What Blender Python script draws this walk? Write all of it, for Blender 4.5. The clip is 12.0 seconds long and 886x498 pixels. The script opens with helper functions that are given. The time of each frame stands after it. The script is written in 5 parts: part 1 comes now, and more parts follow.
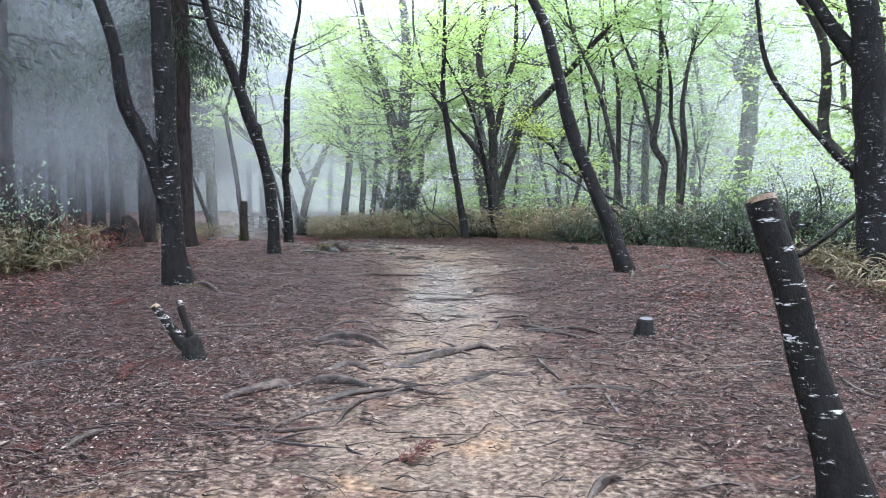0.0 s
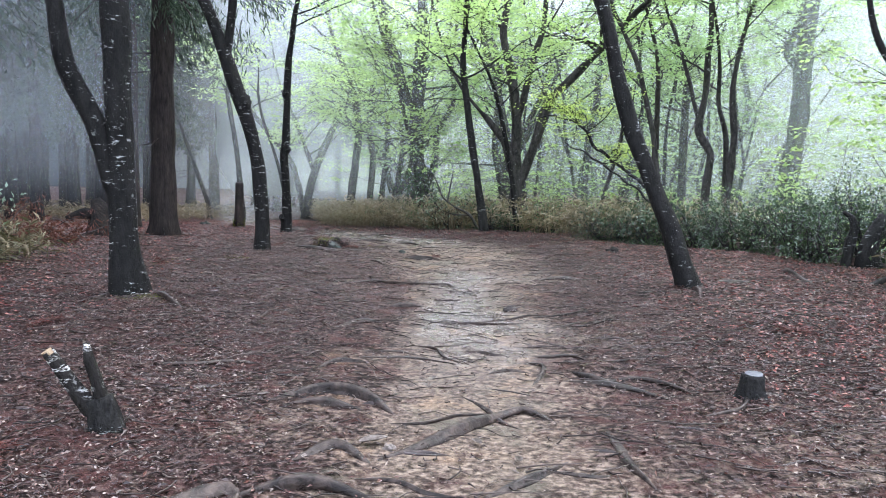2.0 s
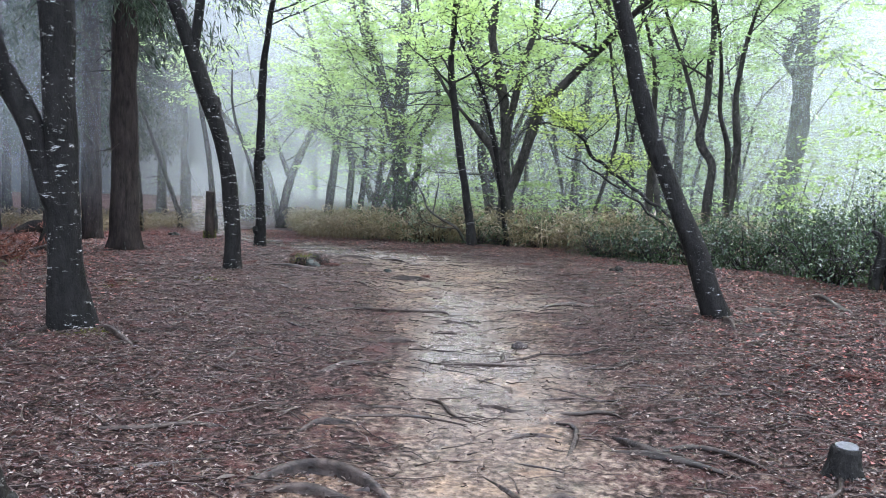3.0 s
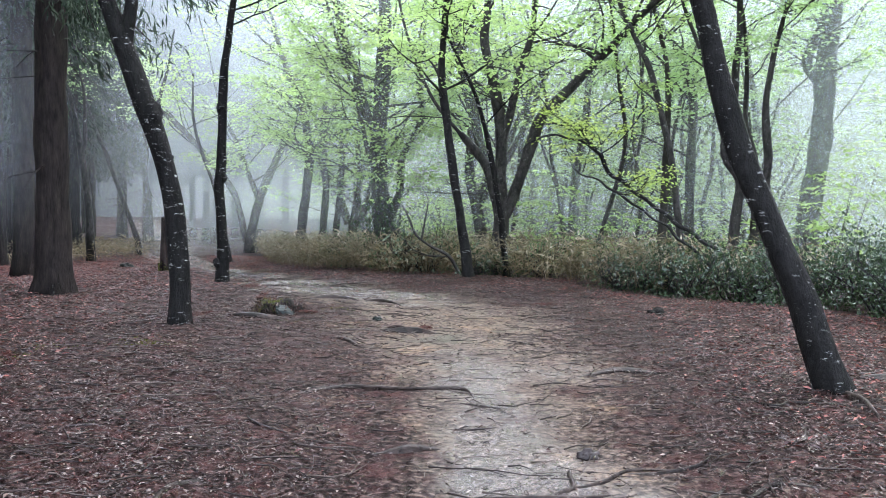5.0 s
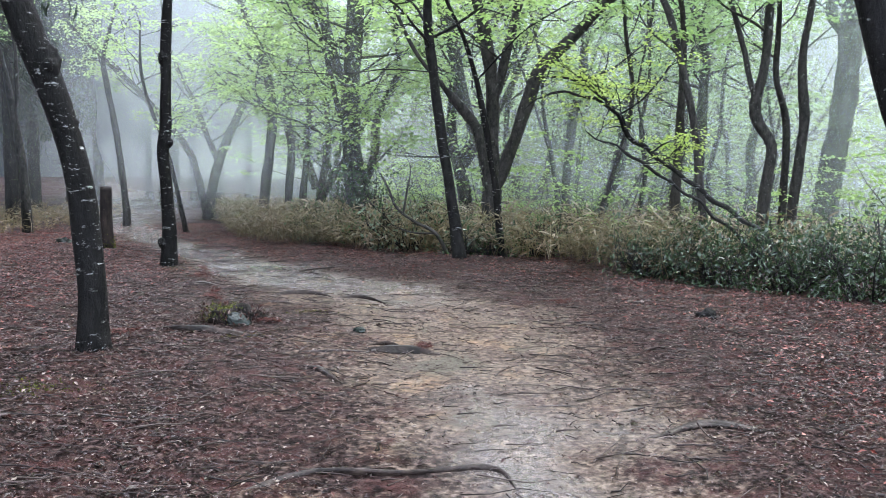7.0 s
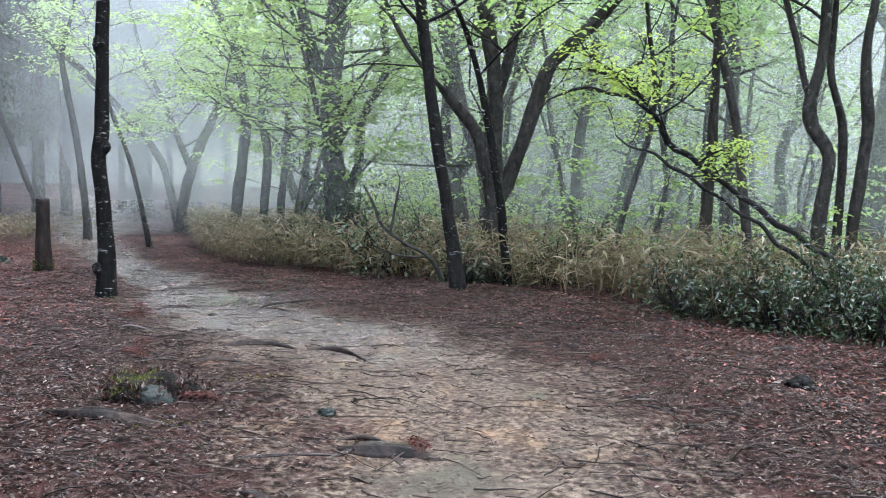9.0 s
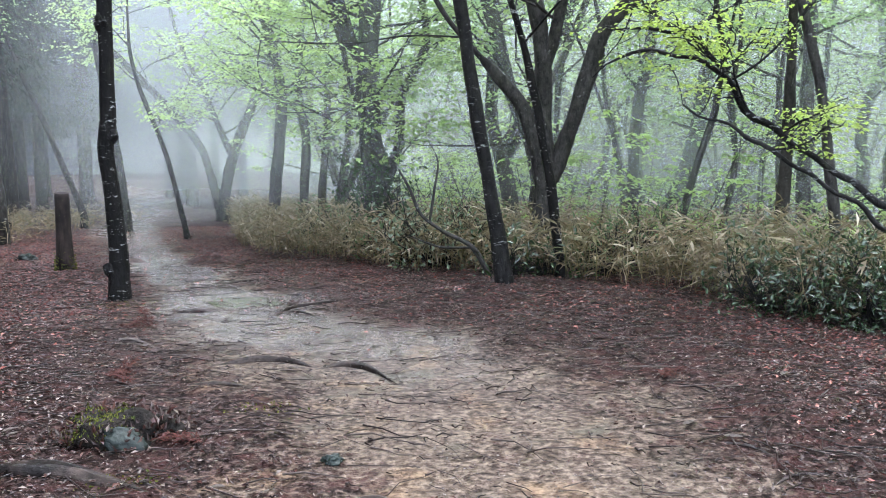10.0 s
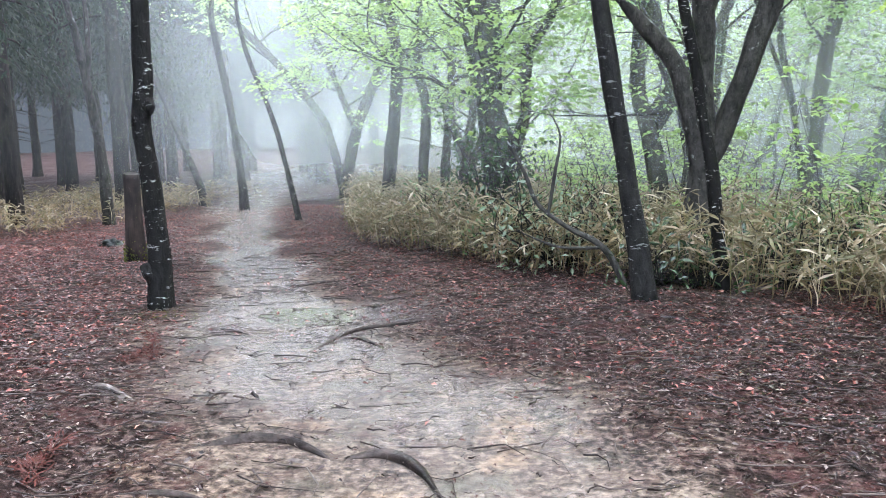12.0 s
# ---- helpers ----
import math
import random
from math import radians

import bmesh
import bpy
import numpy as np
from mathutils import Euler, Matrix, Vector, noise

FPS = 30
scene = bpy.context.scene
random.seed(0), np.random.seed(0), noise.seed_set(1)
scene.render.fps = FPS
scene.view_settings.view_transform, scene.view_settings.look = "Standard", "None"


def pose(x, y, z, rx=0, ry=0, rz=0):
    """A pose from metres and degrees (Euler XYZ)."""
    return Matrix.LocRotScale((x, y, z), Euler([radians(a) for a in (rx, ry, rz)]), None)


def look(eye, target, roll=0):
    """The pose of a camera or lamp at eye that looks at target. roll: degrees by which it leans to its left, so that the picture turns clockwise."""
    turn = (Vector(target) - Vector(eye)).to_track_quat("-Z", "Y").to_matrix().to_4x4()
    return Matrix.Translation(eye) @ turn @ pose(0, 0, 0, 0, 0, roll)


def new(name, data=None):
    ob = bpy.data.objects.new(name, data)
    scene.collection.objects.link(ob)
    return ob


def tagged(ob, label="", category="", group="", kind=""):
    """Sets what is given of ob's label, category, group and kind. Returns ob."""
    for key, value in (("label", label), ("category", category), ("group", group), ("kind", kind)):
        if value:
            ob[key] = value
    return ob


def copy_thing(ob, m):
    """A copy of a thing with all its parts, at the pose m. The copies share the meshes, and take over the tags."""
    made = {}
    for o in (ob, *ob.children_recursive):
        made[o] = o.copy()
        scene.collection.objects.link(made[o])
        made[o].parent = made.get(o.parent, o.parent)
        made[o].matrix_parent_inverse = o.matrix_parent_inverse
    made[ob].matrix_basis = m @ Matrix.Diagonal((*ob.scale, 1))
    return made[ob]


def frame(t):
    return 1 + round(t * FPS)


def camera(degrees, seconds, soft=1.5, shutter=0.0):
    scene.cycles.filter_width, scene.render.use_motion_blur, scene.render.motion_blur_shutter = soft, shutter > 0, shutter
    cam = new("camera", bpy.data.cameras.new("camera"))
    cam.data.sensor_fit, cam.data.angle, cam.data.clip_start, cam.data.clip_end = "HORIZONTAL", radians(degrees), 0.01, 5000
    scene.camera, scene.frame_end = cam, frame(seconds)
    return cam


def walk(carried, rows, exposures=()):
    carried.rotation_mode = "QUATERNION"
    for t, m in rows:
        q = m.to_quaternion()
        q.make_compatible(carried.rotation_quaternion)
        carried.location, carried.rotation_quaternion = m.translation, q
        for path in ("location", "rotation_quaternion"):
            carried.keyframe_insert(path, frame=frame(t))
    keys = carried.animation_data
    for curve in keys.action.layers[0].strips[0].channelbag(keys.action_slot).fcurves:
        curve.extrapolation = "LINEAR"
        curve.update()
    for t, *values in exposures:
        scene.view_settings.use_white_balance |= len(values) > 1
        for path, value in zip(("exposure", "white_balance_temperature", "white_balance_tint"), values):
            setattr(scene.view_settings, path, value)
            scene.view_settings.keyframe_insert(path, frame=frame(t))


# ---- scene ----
cam = camera(53.6, 12.0, soft=0.85)
METRES, EYE, TILT, LEAN, TURN = 13.2, 1.5, 0.0, 0.0, 0.0
ROWS = [
    (0.0, 0.0, 0.0, 0.0, 0.0, -4.9, -0.04),
    (0.5, 0.0013, 0.0415, 0.0015, 0.51, -4.6, -1.17),
    (1.0, -0.0026, 0.0835, 0.0016, 0.12, -4.5, -1.28),
    (1.5, -0.004, 0.1224, 0.0016, -0.31, -5.56, -1.4),
    (2.0, -0.0101, 0.1629, 0.0036, 0.73, -6.08, -1.46),
    (2.5, -0.0193, 0.2078, 0.0052, -0.22, -5.75, -1.19),
    (3.0, -0.0257, 0.2503, 0.0054, -0.84, -5.55, -1.93),
    (5.0, -0.0474, 0.4203, 0.009, -2.71, -4.45, -1.24),
    (5.5, -0.0532, 0.4618, 0.01, -3.56, -4.34, -1.65),
    (6.0, -0.0605, 0.5006, 0.0162, -4.53, -5.74, -0.4),
    (6.5, -0.0604, 0.54, 0.0179, -4.46, -7.07, -0.87),
    (8.5, -0.061, 0.6997, 0.0142, -5.9, -7.28, -1.99),
    (9.0, -0.0533, 0.739, 0.0156, -5.59, -6.71, -1.6),
    (9.5, -0.0464, 0.7802, 0.0163, -5.0, -6.7, -0.36),
    (10.0, -0.0364, 0.8209, 0.0142, -2.2, -8.04, 0.2),
    (10.5, -0.0312, 0.863, 0.0113, 1.14, -10.21, 0.49),
    (11.0, -0.0231, 0.9042, 0.0102, 2.5, -10.04, 0.36),
    (11.5, -0.0165, 0.9469, 0.0097, 4.53, -9.62, 0.23),
    (12.0, -0.0127, 0.9896, 0.0088, 7.39, -9.76, 0.89),
]
walk(cam, [(t, pose(0, 0, EYE, TILT, LEAN, TURN) @ pose(METRES * x, METRES * y, METRES * z, 90 + pitch, roll, yaw)) for t, x, y, z, yaw, pitch, roll in ROWS],
     exposures=[(0.0, 1.45), (3.0, 1.38), (9.5, 1.35), (10.5, 1.8), (12.0, 2.0)])

# ---- world and sun: a bright overcast sky in fog ----
SKY_ELEVATION, SKY_ROTATION = radians(58), radians(35)
world = bpy.data.worlds.new("overcast_sky")
scene.world = world
world.use_nodes = True
wn, wl = world.node_tree.nodes, world.node_tree.links
sky = wn.new("ShaderNodeTexSky")
sky.sky_type, sky.sun_disc = "NISHITA", False
sky.sun_elevation, sky.sun_rotation = SKY_ELEVATION, SKY_ROTATION
cloud = wn.new("ShaderNodeMix")
cloud.data_type = "RGBA"
cloud.inputs[0].default_value = 0.85
cloud.inputs[7].default_value = (13.0, 14.4, 18.6, 1)
wl.new(sky.outputs[0], cloud.inputs[6])
wl.new(cloud.outputs[2], wn["Background"].inputs["Color"])
wn["Background"].inputs["Strength"].default_value = 0.15

sun = new("sun", bpy.data.lights.new("sun", "SUN"))
sun.data.energy, sun.data.angle, sun.data.color = 2.0, radians(40), (1.0, 0.98, 0.95)
sun.matrix_world = look((math.sin(SKY_ROTATION) * 40, math.cos(SKY_ROTATION) * 40, 60), (0, 8, 0))


# ---- materials ----
class Nodes:
    """A small hand for wiring a node material."""

    def __init__(self, name):
        self.mat = bpy.data.materials.new(name)
        self.mat.use_nodes = True
        self.tree = self.mat.node_tree
        self.tree.nodes.clear()
        self.out = self.tree.nodes.new("ShaderNodeOutputMaterial")

    def add(self, kind, **values):
        node = self.tree.nodes.new(kind)
        for key, value in values.items():
            node.inputs[key.replace("_", " ")].default_value = value
        return node

    def link(self, a, b):
        self.tree.links.new(a, b)

    def coords(self, sx=1, sy=1, sz=1):
        tc = self.tree.nodes.new("ShaderNodeTexCoord")
        mp = self.add("ShaderNodeMapping")
        mp.inputs["Scale"].default_value = (sx, sy, sz)
        self.link(tc.outputs["Object"], mp.inputs["Vector"])
        return mp.outputs[0]

    def noise(self, scale, detail=4, rough=0.55, at=None):
        n = self.add("ShaderNodeTexNoise", Scale=scale, Detail=detail, Roughness=rough)
        self.link(at or self.coords(), n.inputs["Vector"])
        return n.outputs["Fac"]

    def ramp(self, fac, stops):
        r = self.tree.nodes.new("ShaderNodeValToRGB")
        el = r.color_ramp.elements
        while len(el) < len(stops):
            el.new(0.5)
        for e, (p, c) in zip(el, stops):
            e.position, e.color = p, (*c, 1) if len(c) == 3 else c
        self.link(fac, r.inputs[0])
        return r.outputs[0]

    def level(self, fac, a, b):
        m = self.add("ShaderNodeMapRange")
        m.interpolation_type = "SMOOTHSTEP"
        m.inputs["From Min"].default_value, m.inputs["From Max"].default_value = a, b
        self.link(fac, m.inputs["Value"])
        return m.outputs[0]

    def mix(self, fac, a, b, blend="MIX"):
        m = self.tree.nodes.new("ShaderNodeMix")
        m.data_type, m.blend_type = "RGBA", blend
        for socket, value in ((m.inputs[0], fac), (m.inputs[6], a), (m.inputs[7], b)):
            if hasattr(value, "is_linked"):
                self.link(value, socket)
            elif isinstance(value, tuple):
                socket.default_value = (*value, 1)
            else:
                socket.default_value = value
        return m.outputs[2]

    def calc(self, op, a, b=0.0):
        m = self.tree.nodes.new("ShaderNodeMath")
        m.operation = op
        for socket, value in ((m.inputs[0], a), (m.inputs[1], b)):
            if hasattr(value, "is_linked"):
                self.link(value, socket)
            else:
                socket.default_value = value
        return m.outputs[0]

    def attr(self, name):
        a = self.tree.nodes.new("ShaderNodeAttribute")
        a.attribute_name = name
        return a.outputs["Fac"]

    def island(self):
        return self.tree.nodes.new("ShaderNodeNewGeometry").outputs["Random Per Island"]

    def principled(self, color, rough=0.7, bump=None, strength=0.4, dist=0.02, spec=0.5):
        p = self.add("ShaderNodeBsdfPrincipled")
        for key, value in (("Base Color", color), ("Roughness", rough), ("Specular IOR Level", spec)):
            if hasattr(value, "is_linked"):
                self.link(value, p.inputs[key])
            else:
                p.inputs[key].default_value = (*value, 1) if isinstance(value, tuple) else value
        if bump is not None:
            b = self.add("ShaderNodeBump", Strength=strength, Distance=dist)
            self.link(bump, b.inputs["Height"])
            self.link(b.outputs[0], p.inputs["Normal"])
        return p.outputs[0]

    def done(self, shader):
        self.link(shader, self.out.inputs["Surface"])
        return self.mat


def bark(name, dark, light, lichen, cover, up=3.0, rough=0.7):
    """Wet bark: blotches, fine cross rings, and pale lichen in flat patches."""
    n = Nodes(name)
    band = n.noise(9, 4, 0.6, n.coords(1, 1, up))
    fine = n.noise(38, 3, 0.6, n.coords(1, 1, up * 0.8))
    big = n.noise(1.6, 3)
    grain = n.noise(16, 5, 0.65, n.coords(1, 1, 0.45 if up > 1 else up))
    col = n.ramp(n.calc("ADD", n.calc("MULTIPLY", grain, 0.75), n.calc("MULTIPLY", fine, 0.25)), [(0.36, dark), (0.66, light)])
    col = n.mix(n.level(big, 0.52, 0.75), col, tuple(0.55 * c for c in dark))
    spots = n.calc("MULTIPLY", n.level(band, 0.60 - cover, 0.68 - cover), n.level(n.noise(4.5, 2), 0.46, 0.56))
    flecks = n.noise(30, 4, 0.7, n.coords(1, 1, 1.6))
    spots = n.calc("MULTIPLY", n.calc("MAXIMUM", spots, n.calc("MULTIPLY", n.level(flecks, 0.63 - cover, 0.68 - cover), n.level(n.noise(3.1, 2), 0.5, 0.62))), n.level(fine, 0.42, 0.56))
    col = n.mix(spots, col, lichen)
    return n.done(n.principled(col, rough, n.calc("ADD", grain, n.calc("MULTIPLY", spots, 0.25)), 0.9, 0.035, 0.1))


BARK_DARK = bark("dark_wet_bark", (0.004, 0.004, 0.004), (0.022, 0.021, 0.019), (0.25, 0.26, 0.25), 0.02, 4.0)
BARK_SPOTTED = bark("lichen_spotted_bark", (0.004, 0.004, 0.0038), (0.015, 0.014, 0.013), (0.4, 0.41, 0.39), 0.02, 3.2)
BARK_BIRCH = bark("white_banded_bark", (0.004, 0.004, 0.0035), (0.011, 0.01, 0.009), (0.5, 0.49, 0.46), 0.03, 4.0)
BARK_FLAKE = bark("flaking_white_bark", (0.008, 0.007, 0.006), (0.02, 0.018, 0.016), (0.5, 0.49, 0.46), 0.1, 4.0)
BARK_GREY = bark("grey_wet_bark", (0.012, 0.0115, 0.0105), (0.06, 0.056, 0.05), (0.22, 0.23, 0.21), 0.0, 1.2)
BARK_CEDAR = bark("cedar_bark", (0.008, 0.0068, 0.0065), (0.032, 0.025, 0.022), (0.1, 0.11, 0.1), -0.06, 0.25, 0.85)
BARK_FAR = bark("brown_grey_bark", (0.018, 0.0165, 0.0145), (0.06, 0.055, 0.047), (0.2, 0.22, 0.19), -0.01, 1.2, 0.8)


def leaf_material(name, colors, through_color, rough=0.5, spec=0.4, part_through=0.45):
    n = Nodes(name)
    col = n.ramp(n.island(), [(i / max(1, len(colors) - 1), c) for i, c in enumerate(colors)])
    col = n.mix(n.calc("MULTIPLY", n.noise(60, 2), 0.35), col, tuple(0.6 * c for c in colors[0]))
    front = n.principled(col, rough, spec=spec)
    if part_through <= 0:
        return n.done(front)
    back = n.add("ShaderNodeBsdfTranslucent", Color=(*through_color, 1))
    m = n.add("ShaderNodeMixShader", Fac=part_through)
    n.link(front, m.inputs[1])
    n.link(back.outputs[0], m.inputs[2])
    return n.done(m.outputs[0])


LEAF_LIME = leaf_material("spring_maple_leaf", [(0.16, 0.26, 0.075), (0.24, 0.35, 0.1), (0.3, 0.4, 0.13)], (0.45, 0.61, 0.22), 0.6, 0.2, 0.6)
LEAF_YELLOW = leaf_material("young_yellow_green_leaf", [(0.19, 0.27, 0.06), (0.28, 0.36, 0.09), (0.32, 0.39, 0.12)], (0.5, 0.66, 0.12))
LEAF_GREEN = leaf_material("forest_leaf", [(0.14, 0.22, 0.08), (0.2, 0.3, 0.11), (0.26, 0.35, 0.13)], (0.39, 0.55, 0.23), 0.6, 0.2, 0.6)
LEAF_GLOSS = leaf_material("glossy_evergreen_leaf", [(0.018, 0.036, 0.02), (0.034, 0.06, 0.032), (0.06, 0.085, 0.045)], (0.1, 0.17, 0.06), 0.24, 0.75, 0.16)
LEAF_SHRUB = leaf_material("mid_green_shrub_leaf", [(0.035, 0.07, 0.03), (0.06, 0.11, 0.045), (0.1, 0.16, 0.065)], (0.14, 0.24, 0.08), 0.3, 0.5, 0.3)
LEAF_PALE = leaf_material("pale_shrub_leaf", [(0.1, 0.14, 0.09), (0.17, 0.22, 0.15), (0.26, 0.31, 0.24)], (0.2, 0.28, 0.15), 0.4, 0.4, 0.3)
LEAF_CEDAR = leaf_material("cedar_needles", [(0.012, 0.022, 0.014), (0.022, 0.035, 0.02), (0.035, 0.05, 0.028)], (0.03, 0.06, 0.03), 0.7, 0.2, 0.1)
GRASS_OLIVE = leaf_material("olive_bamboo_grass", [(0.03, 0.032, 0.016), (0.07, 0.066, 0.033), (0.11, 0.082, 0.048), (0.045, 0.048, 0.02), (0.16, 0.12, 0.07), (0.26, 0.22, 0.145)], (0.13, 0.12, 0.05), 0.5, 0.25, 0.2)
GRASS_DRY = leaf_material("dry_bamboo_grass", [(0.05, 0.062, 0.03), (0.17, 0.118, 0.07), (0.3, 0.225, 0.14), (0.08, 0.1, 0.04), (0.11, 0.075, 0.046), (0.06, 0.042, 0.028), (0.36, 0.27, 0.175), (0.12, 0.125, 0.06), (0.21, 0.15, 0.092), (0.62, 0.53, 0.4)], (0.31, 0.25, 0.12), 0.4, 0.35, 0.26)
# palest litter tone: light dead bits, and wet glints put into the colour
LITTER = leaf_material("wet_leaf_litter", [(0.0084, 0.0035, 0.0028), (0.0385, 0.014, 0.0112), (0.091, 0.035, 0.0266), (0.0098, 0.0049, 0.0042), (0.126, 0.056, 0.042), (0.0175, 0.0077, 0.0063), (0.056, 0.021, 0.0168), (0.0112, 0.0056, 0.0049), (0.28, 0.224, 0.189), (0.035, 0.0224, 0.021), (0.063, 0.042, 0.0392)], (0, 0, 0), 0.28, 0.32, 0)
LITTER_RED = leaf_material("red_leaf_litter", [(0.0725, 0.0184, 0.0147), (0.1932, 0.0478, 0.0368), (0.0193, 0.0074, 0.0064), (0.2801, 0.092, 0.069), (0.1159, 0.0276, 0.0221), (0.0290, 0.0092, 0.0083), (0.1642, 0.0506, 0.0414), (0.4347, 0.2024, 0.1564), (0.0386, 0.0184, 0.0175)], (0, 0, 0), 0.28, 0.32, 0)
DEAD_FERN = leaf_material("dead_brown_needles", [(0.07, 0.028, 0.02), (0.12, 0.05, 0.033)], (0, 0, 0), 0.8, 0.2, 0)
MOSS = leaf_material("moss_tufts", [(0.045, 0.062, 0.014), (0.1, 0.115, 0.025), (0.17, 0.165, 0.04)], (0, 0, 0), 0.9, 0.1, 0)


def simple(name, a, b, scale, rough=0.6, strength=0.4, dist=0.01, stretch=(1, 1, 1)):
    n = Nodes(name)
    at = n.coords(*stretch)
    f = n.noise(scale, 5, 0.6, at)
    col = n.mix(n.level(n.noise(scale * 0.2, 3), 0.4, 0.7), n.ramp(f, [(0.35, a), (0.68, b)]), tuple(0.6 * c for c in a))
    return n.done(n.principled(col, rough, f, strength, dist, 0.2))


TWIGS = leaf_material("strewn_twig_bark", [(0.009, 0.006, 0.006), (0.03, 0.0203, 0.018), (0.075, 0.0562, 0.0495), (0.015, 0.0097, 0.0083), (0.0105, 0.0067, 0.006), (0.0975, 0.075, 0.0638)], (0, 0, 0), 0.4, 0.2, 0)
ROOT_WOOD = simple("bare_wet_root", (0.01, 0.007, 0.006), (0.065, 0.047, 0.039), 16, 0.5, 0.9, 0.02)
TWIG_WOOD = simple("dark_wet_twig", (0.012, 0.009, 0.009), (0.075, 0.058, 0.054), 12, 0.4)
PALE_WOOD = simple("weathered_pale_wood", (0.1, 0.08, 0.07), (0.26, 0.225, 0.2), 26, 0.6)
CUT_WOOD = simple("fresh_cut_wood", (0.16, 0.11, 0.07), (0.36, 0.27, 0.17), 24, 0.6)
CUT_GREY = simple("grey_cut_wood", (0.06, 0.062, 0.068), (0.15, 0.155, 0.17), 20, 0.4)
HUMUS = simple("dark_humus", (0.006, 0.005, 0.004), (0.03, 0.022, 0.018), 30, 0.8, 1.0, 0.03)
ROCK = simple("wet_grey_rock", (0.01, 0.015, 0.013), (0.042, 0.056, 0.05), 9, 0.5, 0.7, 0.03)
POST_WOOD = simple("old_post_wood", (0.014, 0.01, 0.009), (0.045, 0.032, 0.027), 16, 0.85, 0.6, 0.02, (1, 1, 0.2))


def ground_material():
    """Trodden wet sand and clay, dark soil and fine litter; the worn path and the wet hollow come from the sheet itself."""
    n = Nodes("forest_floor")
    sand, wet = n.attr("sand"), n.attr("wet")
    big, mid, fine, grit = n.noise(0.9, 4), n.noise(5, 5, 0.62), n.noise(24, 5, 0.65), n.noise(110, 3, 0.6)
    streak = n.noise(8, 6, 0.7, n.coords(0.9, 1.1, 1))
    soil = n.ramp(fine, [(0.38, (0.005, 0.0032, 0.0028)), (0.5, (0.022, 0.0135, 0.0125)), (0.63, (0.09, 0.06, 0.053))])
    soil = n.mix(n.level(mid, 0.45, 0.7), soil, n.ramp(grit, [(0.35, (0.014, 0.006, 0.0055)), (0.62, (0.085, 0.038, 0.034))]))
    clay = n.ramp(fine, [(0.32, (0.04, 0.03, 0.024)), (0.48, (0.11, 0.083, 0.064)), (0.68, (0.25, 0.195, 0.152))])
    clay = n.mix(n.level(n.noise(1.7, 3), 0.54, 0.7), clay, n.ramp(fine, [(0.3, (0.1, 0.064, 0.041)), (0.7, (0.32, 0.22, 0.143))]))
    clay = n.mix(n.level(n.noise(2.3, 3), 0.54, 0.72), clay, (0.1, 0.09, 0.068))
    shape = n.calc("ADD", n.calc("MULTIPLY", n.noise(1.5, 4, 0.6), 0.45), n.calc("MULTIPLY", streak, 0.55))
    worn = n.calc("ADD", sand, n.calc("MULTIPLY", n.calc("SUBTRACT", shape, 0.5), 3.2))
    worn = n.calc("ADD", worn, n.calc("MULTIPLY", n.calc("SUBTRACT", fine, 0.5), 1.2))
    mask = n.level(worn, 0.3, 1.3)
    col = n.mix(mask, soil, clay)
    # wet stretches mixed paler: grey mud, plus the sky's sheen put into the colour
    col = n.mix(n.calc("MULTIPLY", wet, 0.5), col, (0.2, 0.185, 0.178))
    film = n.calc("ADD", wet, n.calc("MULTIPLY", n.calc("SUBTRACT", n.noise(3.2, 4), 0.5), 1.6))
    rough = n.calc("SUBTRACT", 0.55, n.calc("MULTIPLY", n.level(film, 0.25, 0.75), 0.5))
    rough = n.calc("SUBTRACT", rough, n.calc("MULTIPLY", n.level(big, 0.45, 0.6), 0.1))
    height = n.calc("ADD", fine, n.calc("MULTIPLY", grit, 0.4))
    height = n.calc("ADD", height, n.calc("MULTIPLY", streak, 0.45))
    return n.done(n.principled(col, rough, height, 0.9, 0.03, n.calc("ADD", 0.05, n.calc("MULTIPLY", n.level(film, 0.3, 0.8), 0.5))))


GROUND = ground_material()


def water_material():
    n = Nodes("muddy_puddle_water")
    return n.done(n.principled((0.1, 0.088, 0.075), 0.14, n.noise(9, 2), 0.05, 0.01, 0.5))


WATER = water_material()


def fog_material(name, density, open_x, foot):
    """A thin bank of drizzle: mostly clear, the rest scatters the daylight; it thins out at the ground, and over the
    dark evergreens in place of their shade.
    """
    n = Nodes(name)
    z = n.tree.nodes.new("ShaderNodeSeparateXYZ")
    n.link(n.coords(), z.inputs[0])
    low = n.calc("ADD", z.outputs[2], n.calc("MULTIPLY", n.calc("MAXIMUM", n.calc("SUBTRACT", z.outputs[0], 1.0), 0.0), 0.45))
    d = n.calc("MULTIPLY", n.level(low, foot + 0.25, foot + 2.7), n.calc("ADD", 0.6, n.calc("MULTIPLY", n.noise(0.16, 2), 0.8)))
    d = n.calc("MULTIPLY", d, n.calc("ADD", 0.08, n.calc("MULTIPLY", n.level(z.outputs[0], open_x - 3.0, open_x + 2.5), 0.92)))
    d = n.calc("MULTIPLY", d, density)
    clear = n.add("ShaderNodeBsdfTransparent")
    a = n.add("ShaderNodeBsdfDiffuse", Color=(0.92, 0.97, 0.96, 1))
    b = n.add("ShaderNodeBsdfTranslucent", Color=(0.92, 0.97, 0.96, 1))
    half = n.add("ShaderNodeMixShader", Fac=0.5)
    n.link(a.outputs[0], half.inputs[1])
    n.link(b.outputs[0], half.inputs[2])
    m = n.add("ShaderNodeMixShader")
    n.link(d, m.inputs[0])
    n.link(clear.outputs[0], m.inputs[1])
    n.link(half.outputs[0], m.inputs[2])
    return n.done(m.outputs[0])


